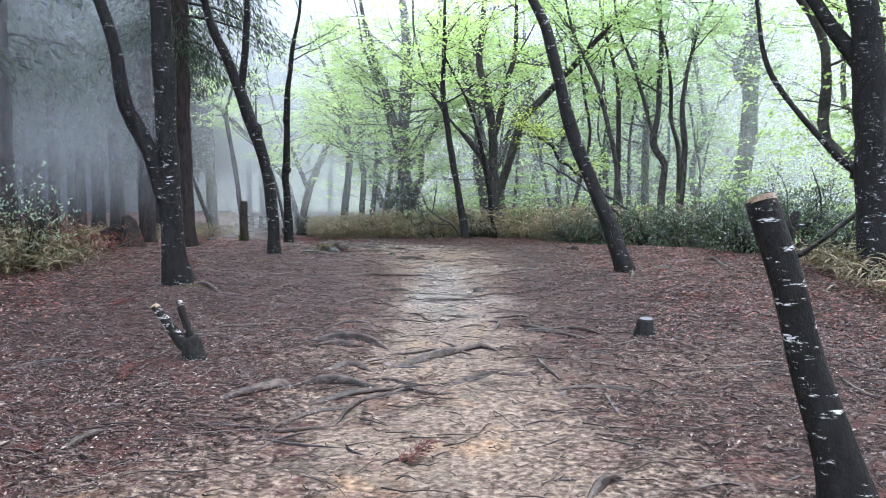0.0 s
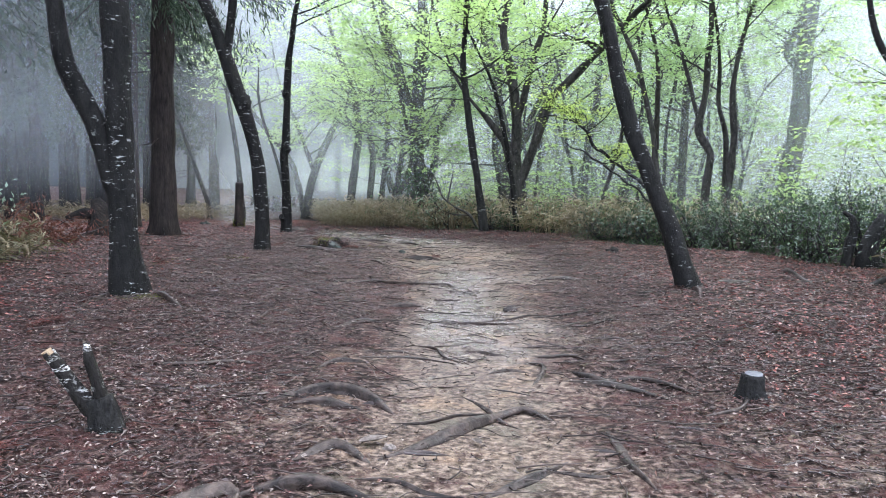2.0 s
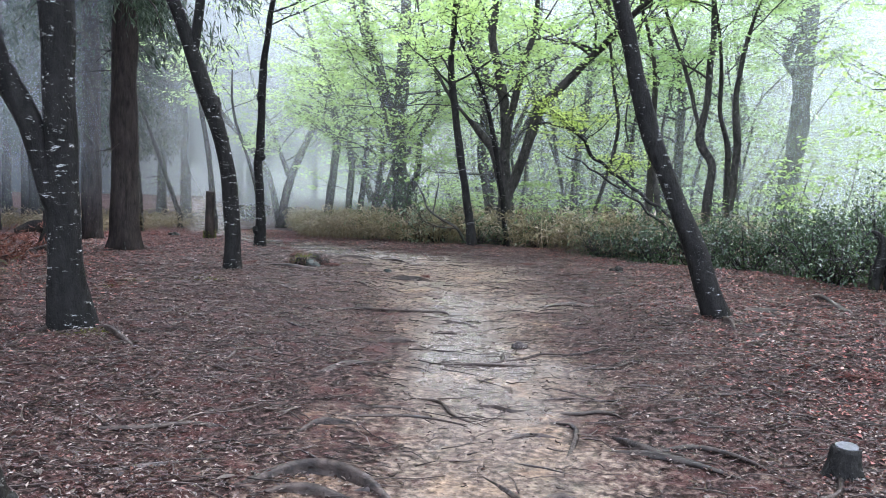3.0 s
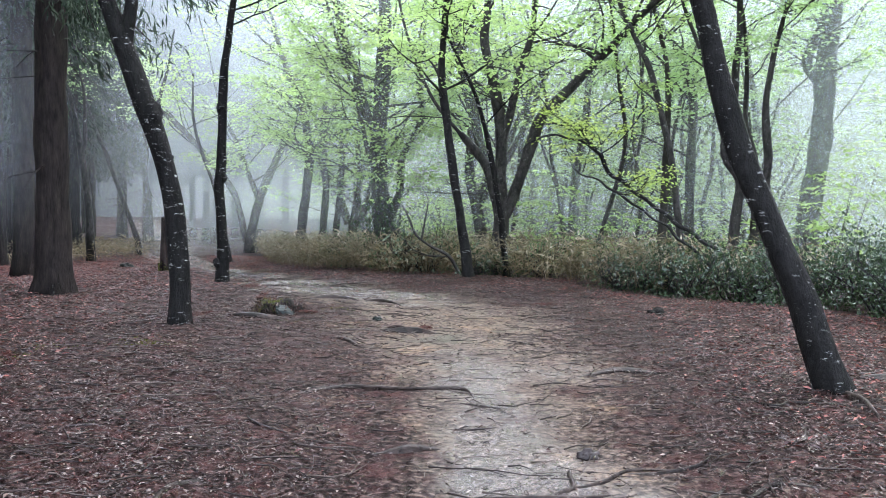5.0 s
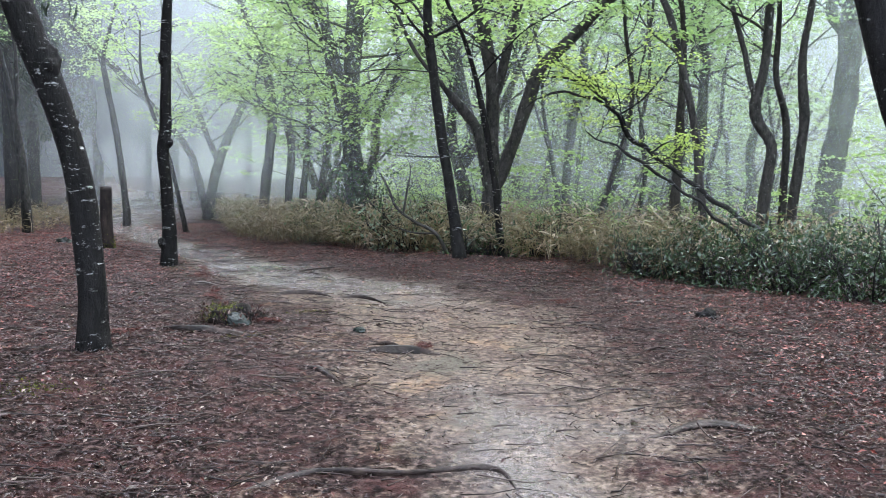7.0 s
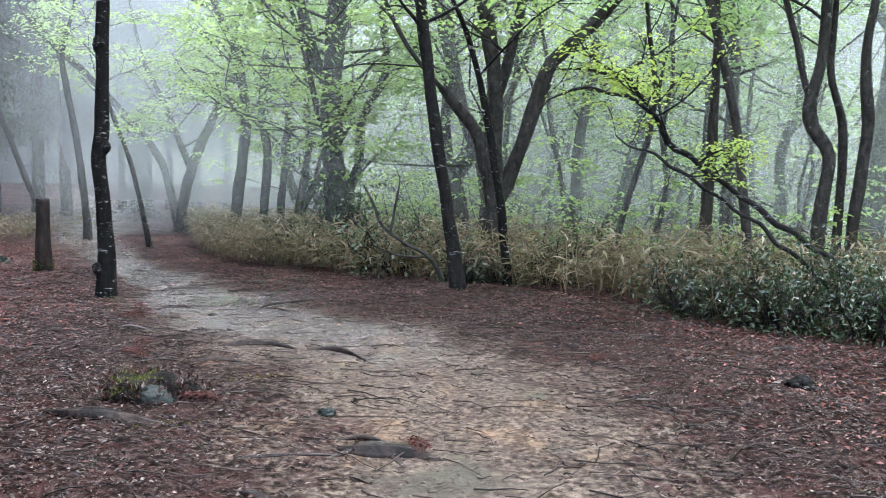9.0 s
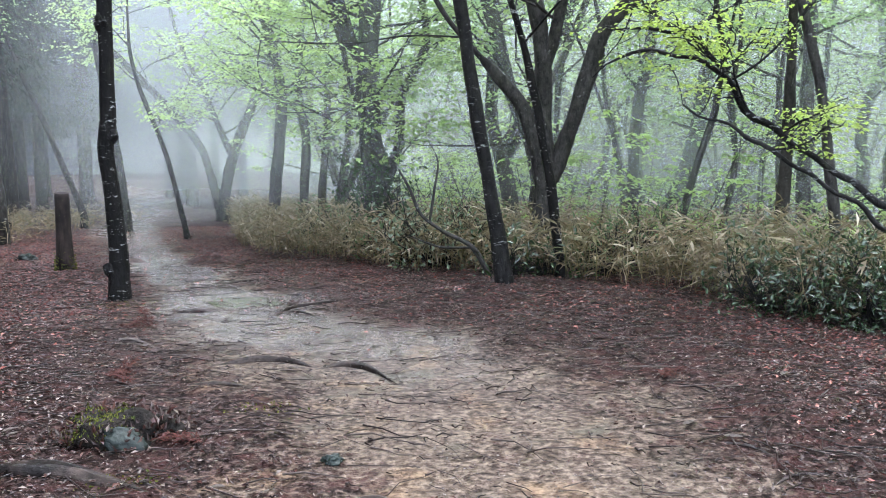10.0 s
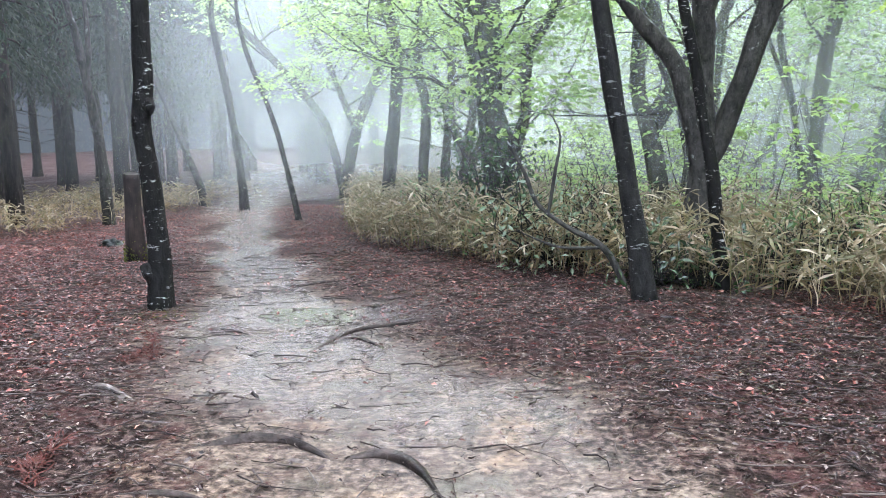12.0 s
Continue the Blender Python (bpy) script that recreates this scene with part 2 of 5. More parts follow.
def distance_glow_material():
    """Glowing far fog: evergreen shade (grey) and open-valley light (pale green-white) put into its colour."""
    n = Nodes("far_fog_glow")
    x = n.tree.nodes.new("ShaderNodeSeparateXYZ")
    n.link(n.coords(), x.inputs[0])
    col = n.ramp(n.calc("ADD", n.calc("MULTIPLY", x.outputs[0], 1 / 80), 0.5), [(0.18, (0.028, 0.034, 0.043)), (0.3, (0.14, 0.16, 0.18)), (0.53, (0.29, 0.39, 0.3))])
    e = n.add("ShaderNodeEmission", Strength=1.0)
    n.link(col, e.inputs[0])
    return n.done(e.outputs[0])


# ---- geometry helpers ----
rng = np.random.default_rng(7)


def smooth(a, b, v):
    k = np.clip((np.asarray(v, float) - a) / (b - a), 0, 1)
    return k * k * (3 - 2 * k)


def edge(y):
    """x of the front edge of the undergrowth on the valley side."""
    return np.interp(y, (4, 9, 13, 15, 16.5, 18, 19.8, 20.6, 21.4, 23.2, 24.7, 27.8, 36, 60), (4.9, 4.4, 4.9, 4.1, 3.2, 2.8, 2.1, 1.0, -0.1, -1.5, -2.6, -3.6, -5.4, -9))


def level(x, y):
    """The lie of the land."""
    x, y = np.asarray(x, float), np.asarray(y, float)
    z = np.interp(y, (-30, 0, 6, 10, 15, 17.5, 20, 23, 25, 29, 35, 45, 60, 90), (-0.4, 0, 0.1, 0.15, 0.16, 0.09, -0.05, -0.22, -0.35, -0.63, -0.92, -1.2, -1.4, -1.6))
    z = z + 0.1 * np.minimum(1, (x / 2.7) ** 2) * np.exp(-((y - 10.8) / 3.5) ** 2)
    z = z + smooth(17, 21, y) * 0.03 * np.clip(x + 1.5, -2.5, 2.5)
    return z - np.minimum(5, 0.2 * np.maximum(0, x - edge(y) - 4.5))


PATH_Y = (-6, 3.9, 5.5, 7.3, 10.8, 12.6, 15, 15.8, 16.7, 18.3, 20.8, 25, 33.7, 41, 60)
PATH_X = (0.5, 0.25, 0.15, 0.1, 0.0, 0.0, -0.05, -0.35, -0.7, -1.8, -2.9, -4.6, -7.9, -9.6, -16)
PATH_W = (0.9, 0.85, 0.68, 0.6, 0.62, 0.64, 0.78, 0.85, 0.82, 0.72, 0.5, 0.5, 0.6, 0.7, 0.8)


def part(name, mesh, material, parent=None, label=""):
    """One mesh object, under a thing or a part if one is given."""
    if isinstance(mesh, bmesh.types.BMesh):
        data = bpy.data.meshes.new(name)
        mesh.to_mesh(data)
        mesh.free()
        mesh = data
    if material and not mesh.materials:
        mesh.materials.append(material)
    ob = new(name, mesh)
    ob.parent = parent
    return tagged(ob, label)


def quads(name, verts, faces, soft=True):
    """A mesh from arrays of places and four-cornered faces."""
    verts, faces = np.asarray(verts, np.float32), np.asarray(faces, np.int32)
    me = bpy.data.meshes.new(name)
    me.vertices.add(len(verts))
    me.vertices.foreach_set("co", verts.ravel())
    me.loops.add(faces.size)
    me.loops.foreach_set("vertex_index", faces.ravel())
    me.polygons.add(len(faces))
    me.polygons.foreach_set("loop_start", np.arange(0, faces.size, 4, dtype=np.int32))
    me.polygons.foreach_set("use_smooth", np.full(len(faces), soft))
    me.update(calc_edges=True)
    return me


def curve(points, step=0.12):
    """A smooth line through control points of any width (x, y, z, radius ...)."""
    p = np.asarray(points, float)
    if len(p) == 2:
        p = np.array([p[0], (p[0] + p[1]) / 2, p[1]])
    q = np.vstack([2 * p[0] - p[1], p, 2 * p[-1] - p[-2]])
    out = []
    for i in range(len(p) - 1):
        a, b, c, d = q[i:i + 4]
        n = max(2, int(np.linalg.norm((c - b)[:3]) / step))
        t = np.linspace(0, 1, n, endpoint=False)[:, None]
        out.append(0.5 * (2 * b + (c - a) * t + (2 * a - 5 * b + 4 * c - d) * t * t + (3 * b - a - 3 * c + d) * t ** 3))
    out = np.vstack(out + [p[-1:]])
    out[:, 3] = np.maximum(out[:, 3], 0.002)
    return out


def tubes(name, lines, sides=8, flare=0.0, rough=0.06):
    """One mesh of round, slightly uneven limbs along lines of (x, y, z, radius), closed at both ends."""
    verts, faces, base = [], [], 0
    ang = np.linspace(0, 2 * np.pi, sides, endpoint=False)
    for line in lines:
        line = np.asarray(line, float)
        p, r = line[:, :3], line[:, 3]
        d = np.gradient(p, axis=0)
        d /= np.linalg.norm(d, axis=1)[:, None] + 1e-9
        ref = np.array([0.31, 0.95, 0.05]) if abs(d[:, 1]).mean() < 0.8 else np.array([1.0, 0.1, 0.2])
        u = np.cross(d, ref)
        u /= np.linalg.norm(u, axis=1)[:, None] + 1e-9
        v = np.cross(d, u)
        phase = rng.uniform(0, 6.28, 3)
        h = np.concatenate([[0], np.cumsum(np.linalg.norm(np.diff(p, axis=0), axis=1))])
        wob = 1 + rough * (np.sin(3 * ang[None] + phase[0] + 2.3 * h[:, None]) + np.sin(2 * ang[None] + phase[1] - 5 * h[:, None]) + 0.7 * np.sin(9 * h[:, None] + phase[2] + ang[None]))
        if flare:
            wob = wob + flare * np.exp(-h / 0.24)[:, None] * (0.55 + 0.6 * np.cos(5 * ang[None] + phase[2]))
        ring = p[:, None] + (r[:, None] * wob)[..., None] * (np.cos(ang)[None, :, None] * u[:, None] + np.sin(ang)[None, :, None] * v[:, None])
        n = len(p)
        verts.append(ring.reshape(-1, 3))
        i, j = np.meshgrid(np.arange(n - 1), np.arange(sides), indexing="ij")
        a, b = base + i * sides + j, base + i * sides + (j + 1) % sides
        faces.append(np.stack([a, b, b + sides, a + sides], -1).reshape(-1, 4))
        for row in (0, n - 1):
            s = base + row * sides
            for k in range(0, sides - 2, 2):
                faces.append(np.array([[s, s + k + 1, s + k + 2, s + (k + 3) % sides]]))
        base += n * sides
    return quads(name, np.vstack(verts), np.vstack(faces))


def blades(name, at, way, up, length, width, fold=0.12, droop=0.1):
    """Leaves: a pointed four-cornered blade each, folded along its rib."""
    at, way, up = (np.asarray(a, float) for a in (at, way, up))
    way = way / (np.linalg.norm(way, axis=1)[:, None] + 1e-9)
    side = np.cross(way, up)
    side /= np.linalg.norm(side, axis=1)[:, None] + 1e-9
    nor = np.cross(side, way)
    length, width = np.broadcast_to(length, len(at))[:, None], np.broadcast_to(width, len(at))[:, None]
    mid = at + way * length * 0.45 + nor * length * fold
    v = np.stack([at, mid - side * width / 2, at + way * length - nor * length * droop, mid + side * width / 2], 1)
    return quads(name, v.reshape(-1, 3), np.arange(4 * len(at)).reshape(-1, 4), False)


def sprays(centres, radius, count, flat=0.16, tilt=0.35):
    """Leaf places in flat layers round the given centres."""
    c = np.repeat(np.asarray(centres, float), count, axis=0)
    n = len(c)
    a, r = rng.uniform(0, 2 * np.pi, n), np.repeat(np.broadcast_to(radius, len(centres)), count) * np.sqrt(rng.uniform(0, 1, n))
    at = c + np.stack([r * np.cos(a), r * np.sin(a), rng.normal(0, flat, n) * r - 0.12 * r * r], 1)
    b = a + rng.normal(0, 0.9, n)
    way = np.stack([np.cos(b), np.sin(b), rng.normal(-0.25, 0.25, n)], 1)
    up = np.stack([rng.normal(0, tilt, n), rng.normal(0, tilt, n), np.ones(n)], 1)
    return at, way, up


def wander(start, way, length, r0, r1, lift=0.25, wild=0.35, n=7):
    """A crooked branch."""
    p, d, out = np.array(start, float), np.array(way, float), []
    d /= np.linalg.norm(d)
    for i in range(n):
        out.append((*p, r0 + (r1 - r0) * i / (n - 1)))
        d = d + rng.normal(0, wild, 3) * 0.5 + np.array([0, 0, lift * 0.3])
        d /= np.linalg.norm(d)
        p = p + d * length / (n - 1)
    return out


def thing(name, x, y, z, label, category, group="", kind=""):
    ob = new(name)
    ob.empty_display_size = 0.1
    ob.location = (x, y, z)
    return tagged(ob, label, category, group, kind)


# ---- the ground: one sheet to the horizon ----
def axis(a, b, step, far):
    mid = np.arange(a, b + step, step)
    grow = step * 1.16 ** np.arange(1, 60)
    out = np.cumsum(grow)
    out = out[out < far]
    return np.concatenate([a - out[::-1], mid, b + out])


GRID = {}


def lie(x, y):
    """Height of the finished ground sheet."""
    xs, ys, z = GRID["xs"], GRID["ys"], GRID["z"]
    x, y = np.asarray(x, float), np.asarray(y, float)
    i, j = np.clip(np.searchsorted(xs, x) - 1, 0, len(xs) - 2), np.clip(np.searchsorted(ys, y) - 1, 0, len(ys) - 2)
    u, v = (x - xs[i]) / (xs[i + 1] - xs[i]), (y - ys[j]) / (ys[j + 1] - ys[j])
    return z[j, i] * (1 - u) * (1 - v) + z[j, i + 1] * u * (1 - v) + z[j + 1, i] * (1 - u) * v + z[j + 1, i + 1] * u * v


def build_ground():
    xs, ys = axis(-6.0, 5.5, 0.06, 700), axis(1.8, 25.0, 0.06, 700)
    X, Y = np.meshgrid(xs, ys)
    Z = level(X, Y)
    near = np.exp(-np.maximum(0, np.hypot(X, Y - 12) - 16) / 8)
    bump = np.array([noise.noise((x * 0.9, y * 0.9, 0)) * 0.05 + noise.noise((x * 3.1, y * 3.1, 4)) * 0.018 + (noise.noise((x * 8, y * 10, 9)) * 0.012 if abs(x) < 7 and y < 26 else 0) for x, y in zip(X.ravel(), Y.ravel())]).reshape(X.shape)
    wob = np.array([noise.noise((x * 0.55, y * 0.55, 20)) for x, y in zip(X.ravel(), Y.ravel())]).reshape(X.shape)
    cx, w = np.interp(Y, PATH_Y, PATH_X), np.interp(Y, PATH_Y, PATH_W)
    wob2 = np.array([noise.noise((x * 1.6, y * 1.1, 33)) for x, y in zip(X.ravel(), Y.ravel())]).reshape(X.shape)
    off = np.abs(X - cx + 0.5 * wob + 0.35 * wob2) / w
    sand = 1 - smooth(0.4, 2.7, off)
    sand = np.maximum(sand, 0.75 * (1 - smooth(0.5, 1.2, np.hypot((X + 0.2) / 2.2, (Y - 3.2) / 2.6))))
    for bx, by, br, k in ((1.7, 6.4, 1.3, 0.62), (-0.9, 7.0, 1.0, 0.55), (-0.8, 5.0, 1.2, 0.6), (1.1, 9.2, 0.8, 0.5), (-0.9, 11.0, 0.9, 0.45)):
        sand = np.maximum(sand, k * np.exp(-(((X - bx) / br) ** 2 + ((Y - by) / br) ** 2)))
    wet = smooth(14.5, 19, Y) * (1 - smooth(0.4, 1.5, off)) * 0.9 + 0.55 * np.exp(-((Y - 9.8) / 1.6) ** 2) * (1 - smooth(0.4, 1.4, off)) + 0.5 * np.exp(-((Y - 12.0) / 0.9) ** 2) * (1 - smooth(0.2, 1.0, off)) + 0.14 * smooth(6.5, 8.5, Y) * (1 - smooth(13, 15, Y)) * (1 - smooth(0.4, 1.5, off))
    hollow = np.exp(-(((X + 1.95) / 0.8) ** 2 + ((Y - 19.7) / 0.5) ** 2))
    Z = Z + bump * near * (1 - 0.5 * sand) - 0.03 * sand - 0.045 * hollow
    n, m = X.shape
    i, j = np.meshgrid(np.arange(n - 1), np.arange(m - 1), indexing="ij")
    a = i * m + j
    GRID.update(xs=xs, ys=ys, z=Z)
    me = quads("ground", np.stack([X, Y, Z], -1).reshape(-1, 3), np.stack([a, a + 1, a + m + 1, a + m], -1).reshape(-1, 4))
    for key, value in (("sand", sand), ("wet", np.clip(wet + hollow, 0, 1))):
        me.attributes.new(key, "FLOAT", "POINT").data.foreach_set("value", value.ravel().astype(np.float32))
    return tagged(part("ground", me, GROUND), "wet trodden forest floor of dark soil, litter and pale clay path", "ground", kind="structure")


build_ground()


def build_puddle():
    a = np.linspace(0, 2 * np.pi, 48, endpoint=False)
    r = 1 + 0.2 * np.sin(2 * a + 2) + 0.16 * np.sin(3 * a + 1) + 0.1 * np.sin(5 * a) + 0.06 * np.sin(9 * a + 2)
    bm = bmesh.new()
    z = float(lie(-1.95, 19.7)) + 0.012
    bm.faces.new([bm.verts.new((-1.95 + 0.7 * k * math.cos(t), 19.7 + 0.4 * k * math.sin(t), z)) for t, k in zip(a, r)])
    tagged(part("puddle", bm, WATER), "shallow muddy rain puddle on the path", "puddle", kind="structure")


build_puddle()


# ---- fog banks and the far distance ----
def fog_bank(y0, density):
    xs = np.linspace(-60, 60, 121)
    ys = y0 - 0.8 * np.log1p(np.exp((-xs - 4.5) * 1.2)) / 1.2
    ys = np.maximum(ys, y0 - 9)
    verts = np.concatenate([np.stack([xs, ys, np.full(121, -7.0)], 1), np.stack([xs, ys, np.full(121, 16.0)], 1)])
    k = np.arange(120)
    ob = part("fog", quads("fog", verts, np.stack([k, k + 1, k + 122, k + 121], 1)), fog_material("fog_veil", density, 0.4 - 0.37 * (y0 - 13), -0.75 if y0 < 30 else -1.3 if y0 < 36 else -2.8))
    tagged(ob, "thin pale bank of drifting fog among the trees", "fog", "fog banks in the wood", "stuff")


for y0, density in ((22.9, 0.06), (24.9, 0.1), (28, 0.14), (32, 0.19), (37.5, 0.23), (44, 0.3)):
    fog_bank(y0, density)


def stand_mist_material(density):
    """Grey mist hanging between the cedars, thinning out towards the clearing."""
    n = Nodes("stand_mist")
    z = n.tree.nodes.new("ShaderNodeSeparateXYZ")
    n.link(n.coords(), z.inputs[0])
    d = n.calc("MULTIPLY", n.level(z.outputs[2], 0.2, 2.2), n.level(n.calc("MULTIPLY", z.outputs[0], -1.0), 4.6, 6.6))
    d = n.calc("MULTIPLY", d, n.calc("MULTIPLY", n.calc("ADD", 0.7, n.calc("MULTIPLY", n.noise(0.3, 3), 0.6)), density))
    clear = n.add("ShaderNodeBsdfTransparent")
    a = n.add("ShaderNodeBsdfDiffuse", Color=(0.86, 0.93, 1.0, 1))
    b = n.add("ShaderNodeBsdfTranslucent", Color=(0.86, 0.93, 1.0, 1))
    half = n.add("ShaderNodeMixShader", Fac=0.5)
    n.link(a.outputs[0], half.inputs[1])
    n.link(b.outputs[0], half.inputs[2])
    m = n.add("ShaderNodeMixShader")
    n.link(d, m.inputs[0])
    n.link(clear.outputs[0], m.inputs[1])
    n.link(half.outputs[0], m.inputs[2])
    return n.done(m.outputs[0])


def stand_mist(y0, density):
    k = np.linspace(0, 1, 31)
    xs, ys = -4.2 - 18 * k, y0 - 7.5 * k + 0.4 * np.sin(7 * k)
    verts = np.concatenate([np.stack([xs, ys, np.full(31, -1.0)], 1), np.stack([xs, ys, np.full(31, 13.0)], 1)])
    i = np.arange(30)
    tagged(part("fog", quads("fog", verts, np.stack([i, i + 1, i + 32, i + 31], 1)), stand_mist_material(density)), "dim grey mist hanging between the cedars", "fog", "fog banks in the wood", "stuff")


for y0, density in ((15.6, 0.1), (17.8, 0.15)):
    stand_mist(y0, density)


def valley_mist_material(density):
    """Pale mist rising out of the valley behind the undergrowth."""
    n = Nodes("valley_mist")
    z = n.tree.nodes.new("ShaderNodeSeparateXYZ")
    n.link(n.coords(), z.inputs[0])
    d = n.calc("MULTIPLY", n.level(z.outputs[2], -0.7, 1.2), n.level(z.outputs[1], 10.5, 15.0))
    d = n.calc("MULTIPLY", d, n.calc("MULTIPLY", n.calc("ADD", 0.65, n.calc("MULTIPLY", n.noise(0.25, 3), 0.7)), density))
    clear = n.add("ShaderNodeBsdfTransparent")
    a = n.add("ShaderNodeBsdfDiffuse", Color=(0.9, 0.98, 0.91, 1))
    b = n.add("ShaderNodeBsdfTranslucent", Color=(0.9, 0.98, 0.91, 1))
    half = n.add("ShaderNodeMixShader", Fac=0.5)
    n.link(a.outputs[0], half.inputs[1])
    n.link(b.outputs[0], half.inputs[2])
    m = n.add("ShaderNodeMixShader")
    n.link(d, m.inputs[0])
    n.link(clear.outputs[0], m.inputs[1])
    n.link(half.outputs[0], m.inputs[2])
    return n.done(m.outputs[0])


def valley_mist(out, density):
    """A veil that follows the edge of the wood, some metres behind it."""
    ys = np.linspace(10, 60, 81)
    xs = np.interp(ys, (10, 16, 20, 23, 26, 30, 36, 60), (7.6, 7.2, 6.4, 4.6, 2.4, 0.4, -2.0, -6.0)) + out + 0.25 * np.sin(0.9 * ys + out)
    verts = np.concatenate([np.stack([xs, ys, np.full(81, -7.0)], 1), np.stack([xs, ys, np.full(81, 15.0)], 1)])
    i = np.arange(80)
    tagged(part("fog", quads("fog", verts, np.stack([i, i + 1, i + 82, i + 81], 1)), valley_mist_material(density)), "pale mist drifting up from the wooded valley", "fog", "fog banks in the wood", "stuff")


for out, density in ((0.0, 0.07), (2.2, 0.1), (4.8, 0.14), (8.0, 0.2)):
    valley_mist(out, density)


# curved sheet that glows by itself behind the wood
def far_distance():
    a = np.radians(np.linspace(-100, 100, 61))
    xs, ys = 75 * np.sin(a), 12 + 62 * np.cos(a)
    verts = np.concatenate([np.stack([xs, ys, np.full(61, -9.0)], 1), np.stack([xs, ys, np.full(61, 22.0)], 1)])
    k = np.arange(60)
    tagged(part("backdrop", quads("backdrop", verts, np.stack([k, k + 1, k + 62, k + 61], 1)), distance_glow_material()), "glowing backdrop, painted dark to pale, as fog closing off the far wood", "fog", kind="structure")


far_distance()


# ---- trees ----
def lump(rx, ry, rz, seed, rough=0.3):
    bm = bmesh.new()
    bmesh.ops.create_icosphere(bm, subdivisions=4, radius=1)
    for v in bm.verts:
        k = 1 + rough * noise.noise(v.co * 1.3 + Vector((seed, 0, 0))) + 0.5 * rough * noise.noise(v.co * 3.1 + Vector((0, seed, 0)))
        v.co = Vector((v.co.x * rx, v.co.y * ry, v.co.z * rz)) * k
    for f in bm.faces:
        f.smooth = True
    return bm


def extend(line, top, wild=0.12):
    """Carry a stem on upward, thinning, to the height top."""
    line = [np.array(p, float) for p in line]
    d = (line[-1] - line[-2])[:3]
    d /= np.linalg.norm(d)
    r0, z0 = line[-1][3], line[-1][2]
    while line[-1][2] < top - 0.2 and len(line) < 40:
        d = d + rng.normal(0, wild, 3) + np.array([0, 0, 0.12])
        d /= np.linalg.norm(d)
        p = line[-1][:3] + d * 0.6
        line.append(np.array([*p, max(0.025, r0 * (1 - 0.75 * (p[2] - z0) / max(0.5, top - z0)))]))
    return [tuple(p) for p in line]


def limbs_and_leaves(lines, low, many, reach, leaf, count, radius, lift=0.25, coarse=False):
    """Side branches with twigs from the stems above the height low, and the leaf places round their ends."""
    twigs, ends = [], []
    pts = [(p, l) for l in lines for p in l if p[2] > low]
    for _ in range(many):
        p, l = pts[rng.integers(len(pts))]
        a = rng.uniform(0, 2 * np.pi)
        r = min(p[3] * 0.35, 0.03)
        length = reach * rng.uniform(0.5, 1.15)
        b = wander(p[:3], (math.cos(a), math.sin(a), rng.uniform(0.1, 0.8)), length, r, 0.008, lift, 0.3)
        twigs.append(np.array(b) if coarse else curve(b, 0.25))
        for k in (2, 3, 4, 5, 6):
            a2 = a + rng.normal(0, 1.0)
            t = wander(b[k][:3], (math.cos(a2), math.sin(a2), rng.uniform(-0.1, 0.45)), length * rng.uniform(0.25, 0.5), b[k][3] * 0.7, 0.004, 0.05, 0.4, 4)
            twigs.append(np.array(t)[[0, 1, 3]] if coarse else curve(t, 0.4))
            ends += [t[-1][:3], t[2][:3]]
    if not count:
        return twigs, None
    at, way, up = sprays(ends, rng.uniform(0.5, 1.15, len(ends)) * radius, count)
    return twigs, blades("crown", at, way, up, leaf * rng.uniform(0.7, 1.2, len(at)), leaf * rng.uniform(0.5, 0.85, len(at)))


def tree(label, x, y, stems, material, lift=0.0, top=7.5, low=2.6, many=12, reach=1.8, leaf=0.08, count=26, radius=0.45, leaves=None, flare=0.4, group="trees of the wood", dz=None, ceiling=5.8, coarse=False):
    """A broadleaf tree: stems as lines of (dx, dy, dz, radius) from its foot, then grown boughs, twigs and leaves."""
    z = float(lie(x, y)) if dz is None else dz
    root = thing("tree", x, y, z, label, "tree", group)
    lines = []
    for i, s in enumerate(stems):
        s = [(a, b, c + lift, r) for a, b, c, r in s]
        if i == 0:
            a, b, c, r = s[0]
            s = ([(a * 0.6, b * 0.6, -0.12, r * 1.12)] if c < 0.3 else [(a, b, -0.15, r * 1.2), (a, b, c * 0.5, r * 1.05)]) + [p for p in s if p[2] > 0.1]
        lines.append(curve(extend(s, top * rng.uniform(0.85, 1.0)) if top > s[-1][2] else s, 0.3 if coarse else 0.12))
    part("trunk", tubes("trunk", lines[:1], 9 if coarse else 12, flare), material, root)
    for l in lines[1:]:
        part("limb", tubes("limb", [l], 7 if coarse else 10, 0), material, root)
    if many:
        twigs, crown = limbs_and_leaves([l[l[:, 2] < ceiling] for l in lines], low, many, reach, leaf, count, radius, coarse=coarse)
        tagged(part("branchwork", tubes("branchwork", twigs, 3 if coarse else 4, 0, 0.1), material, root), kind="stuff")
        if crown:
            part("crown", crown, leaves or LEAF_GREEN, root, "fresh light green leaves in flat sprays")
    return root


def knot(owner, x, y, z, r):
    ob = part("knot", lump(r, r * 0.9, r * 1.3, x * 7 + z, 0.5), BARK_DARK, owner)
    ob.location = (x, y, z)


def stem(*p):
    return list(p)


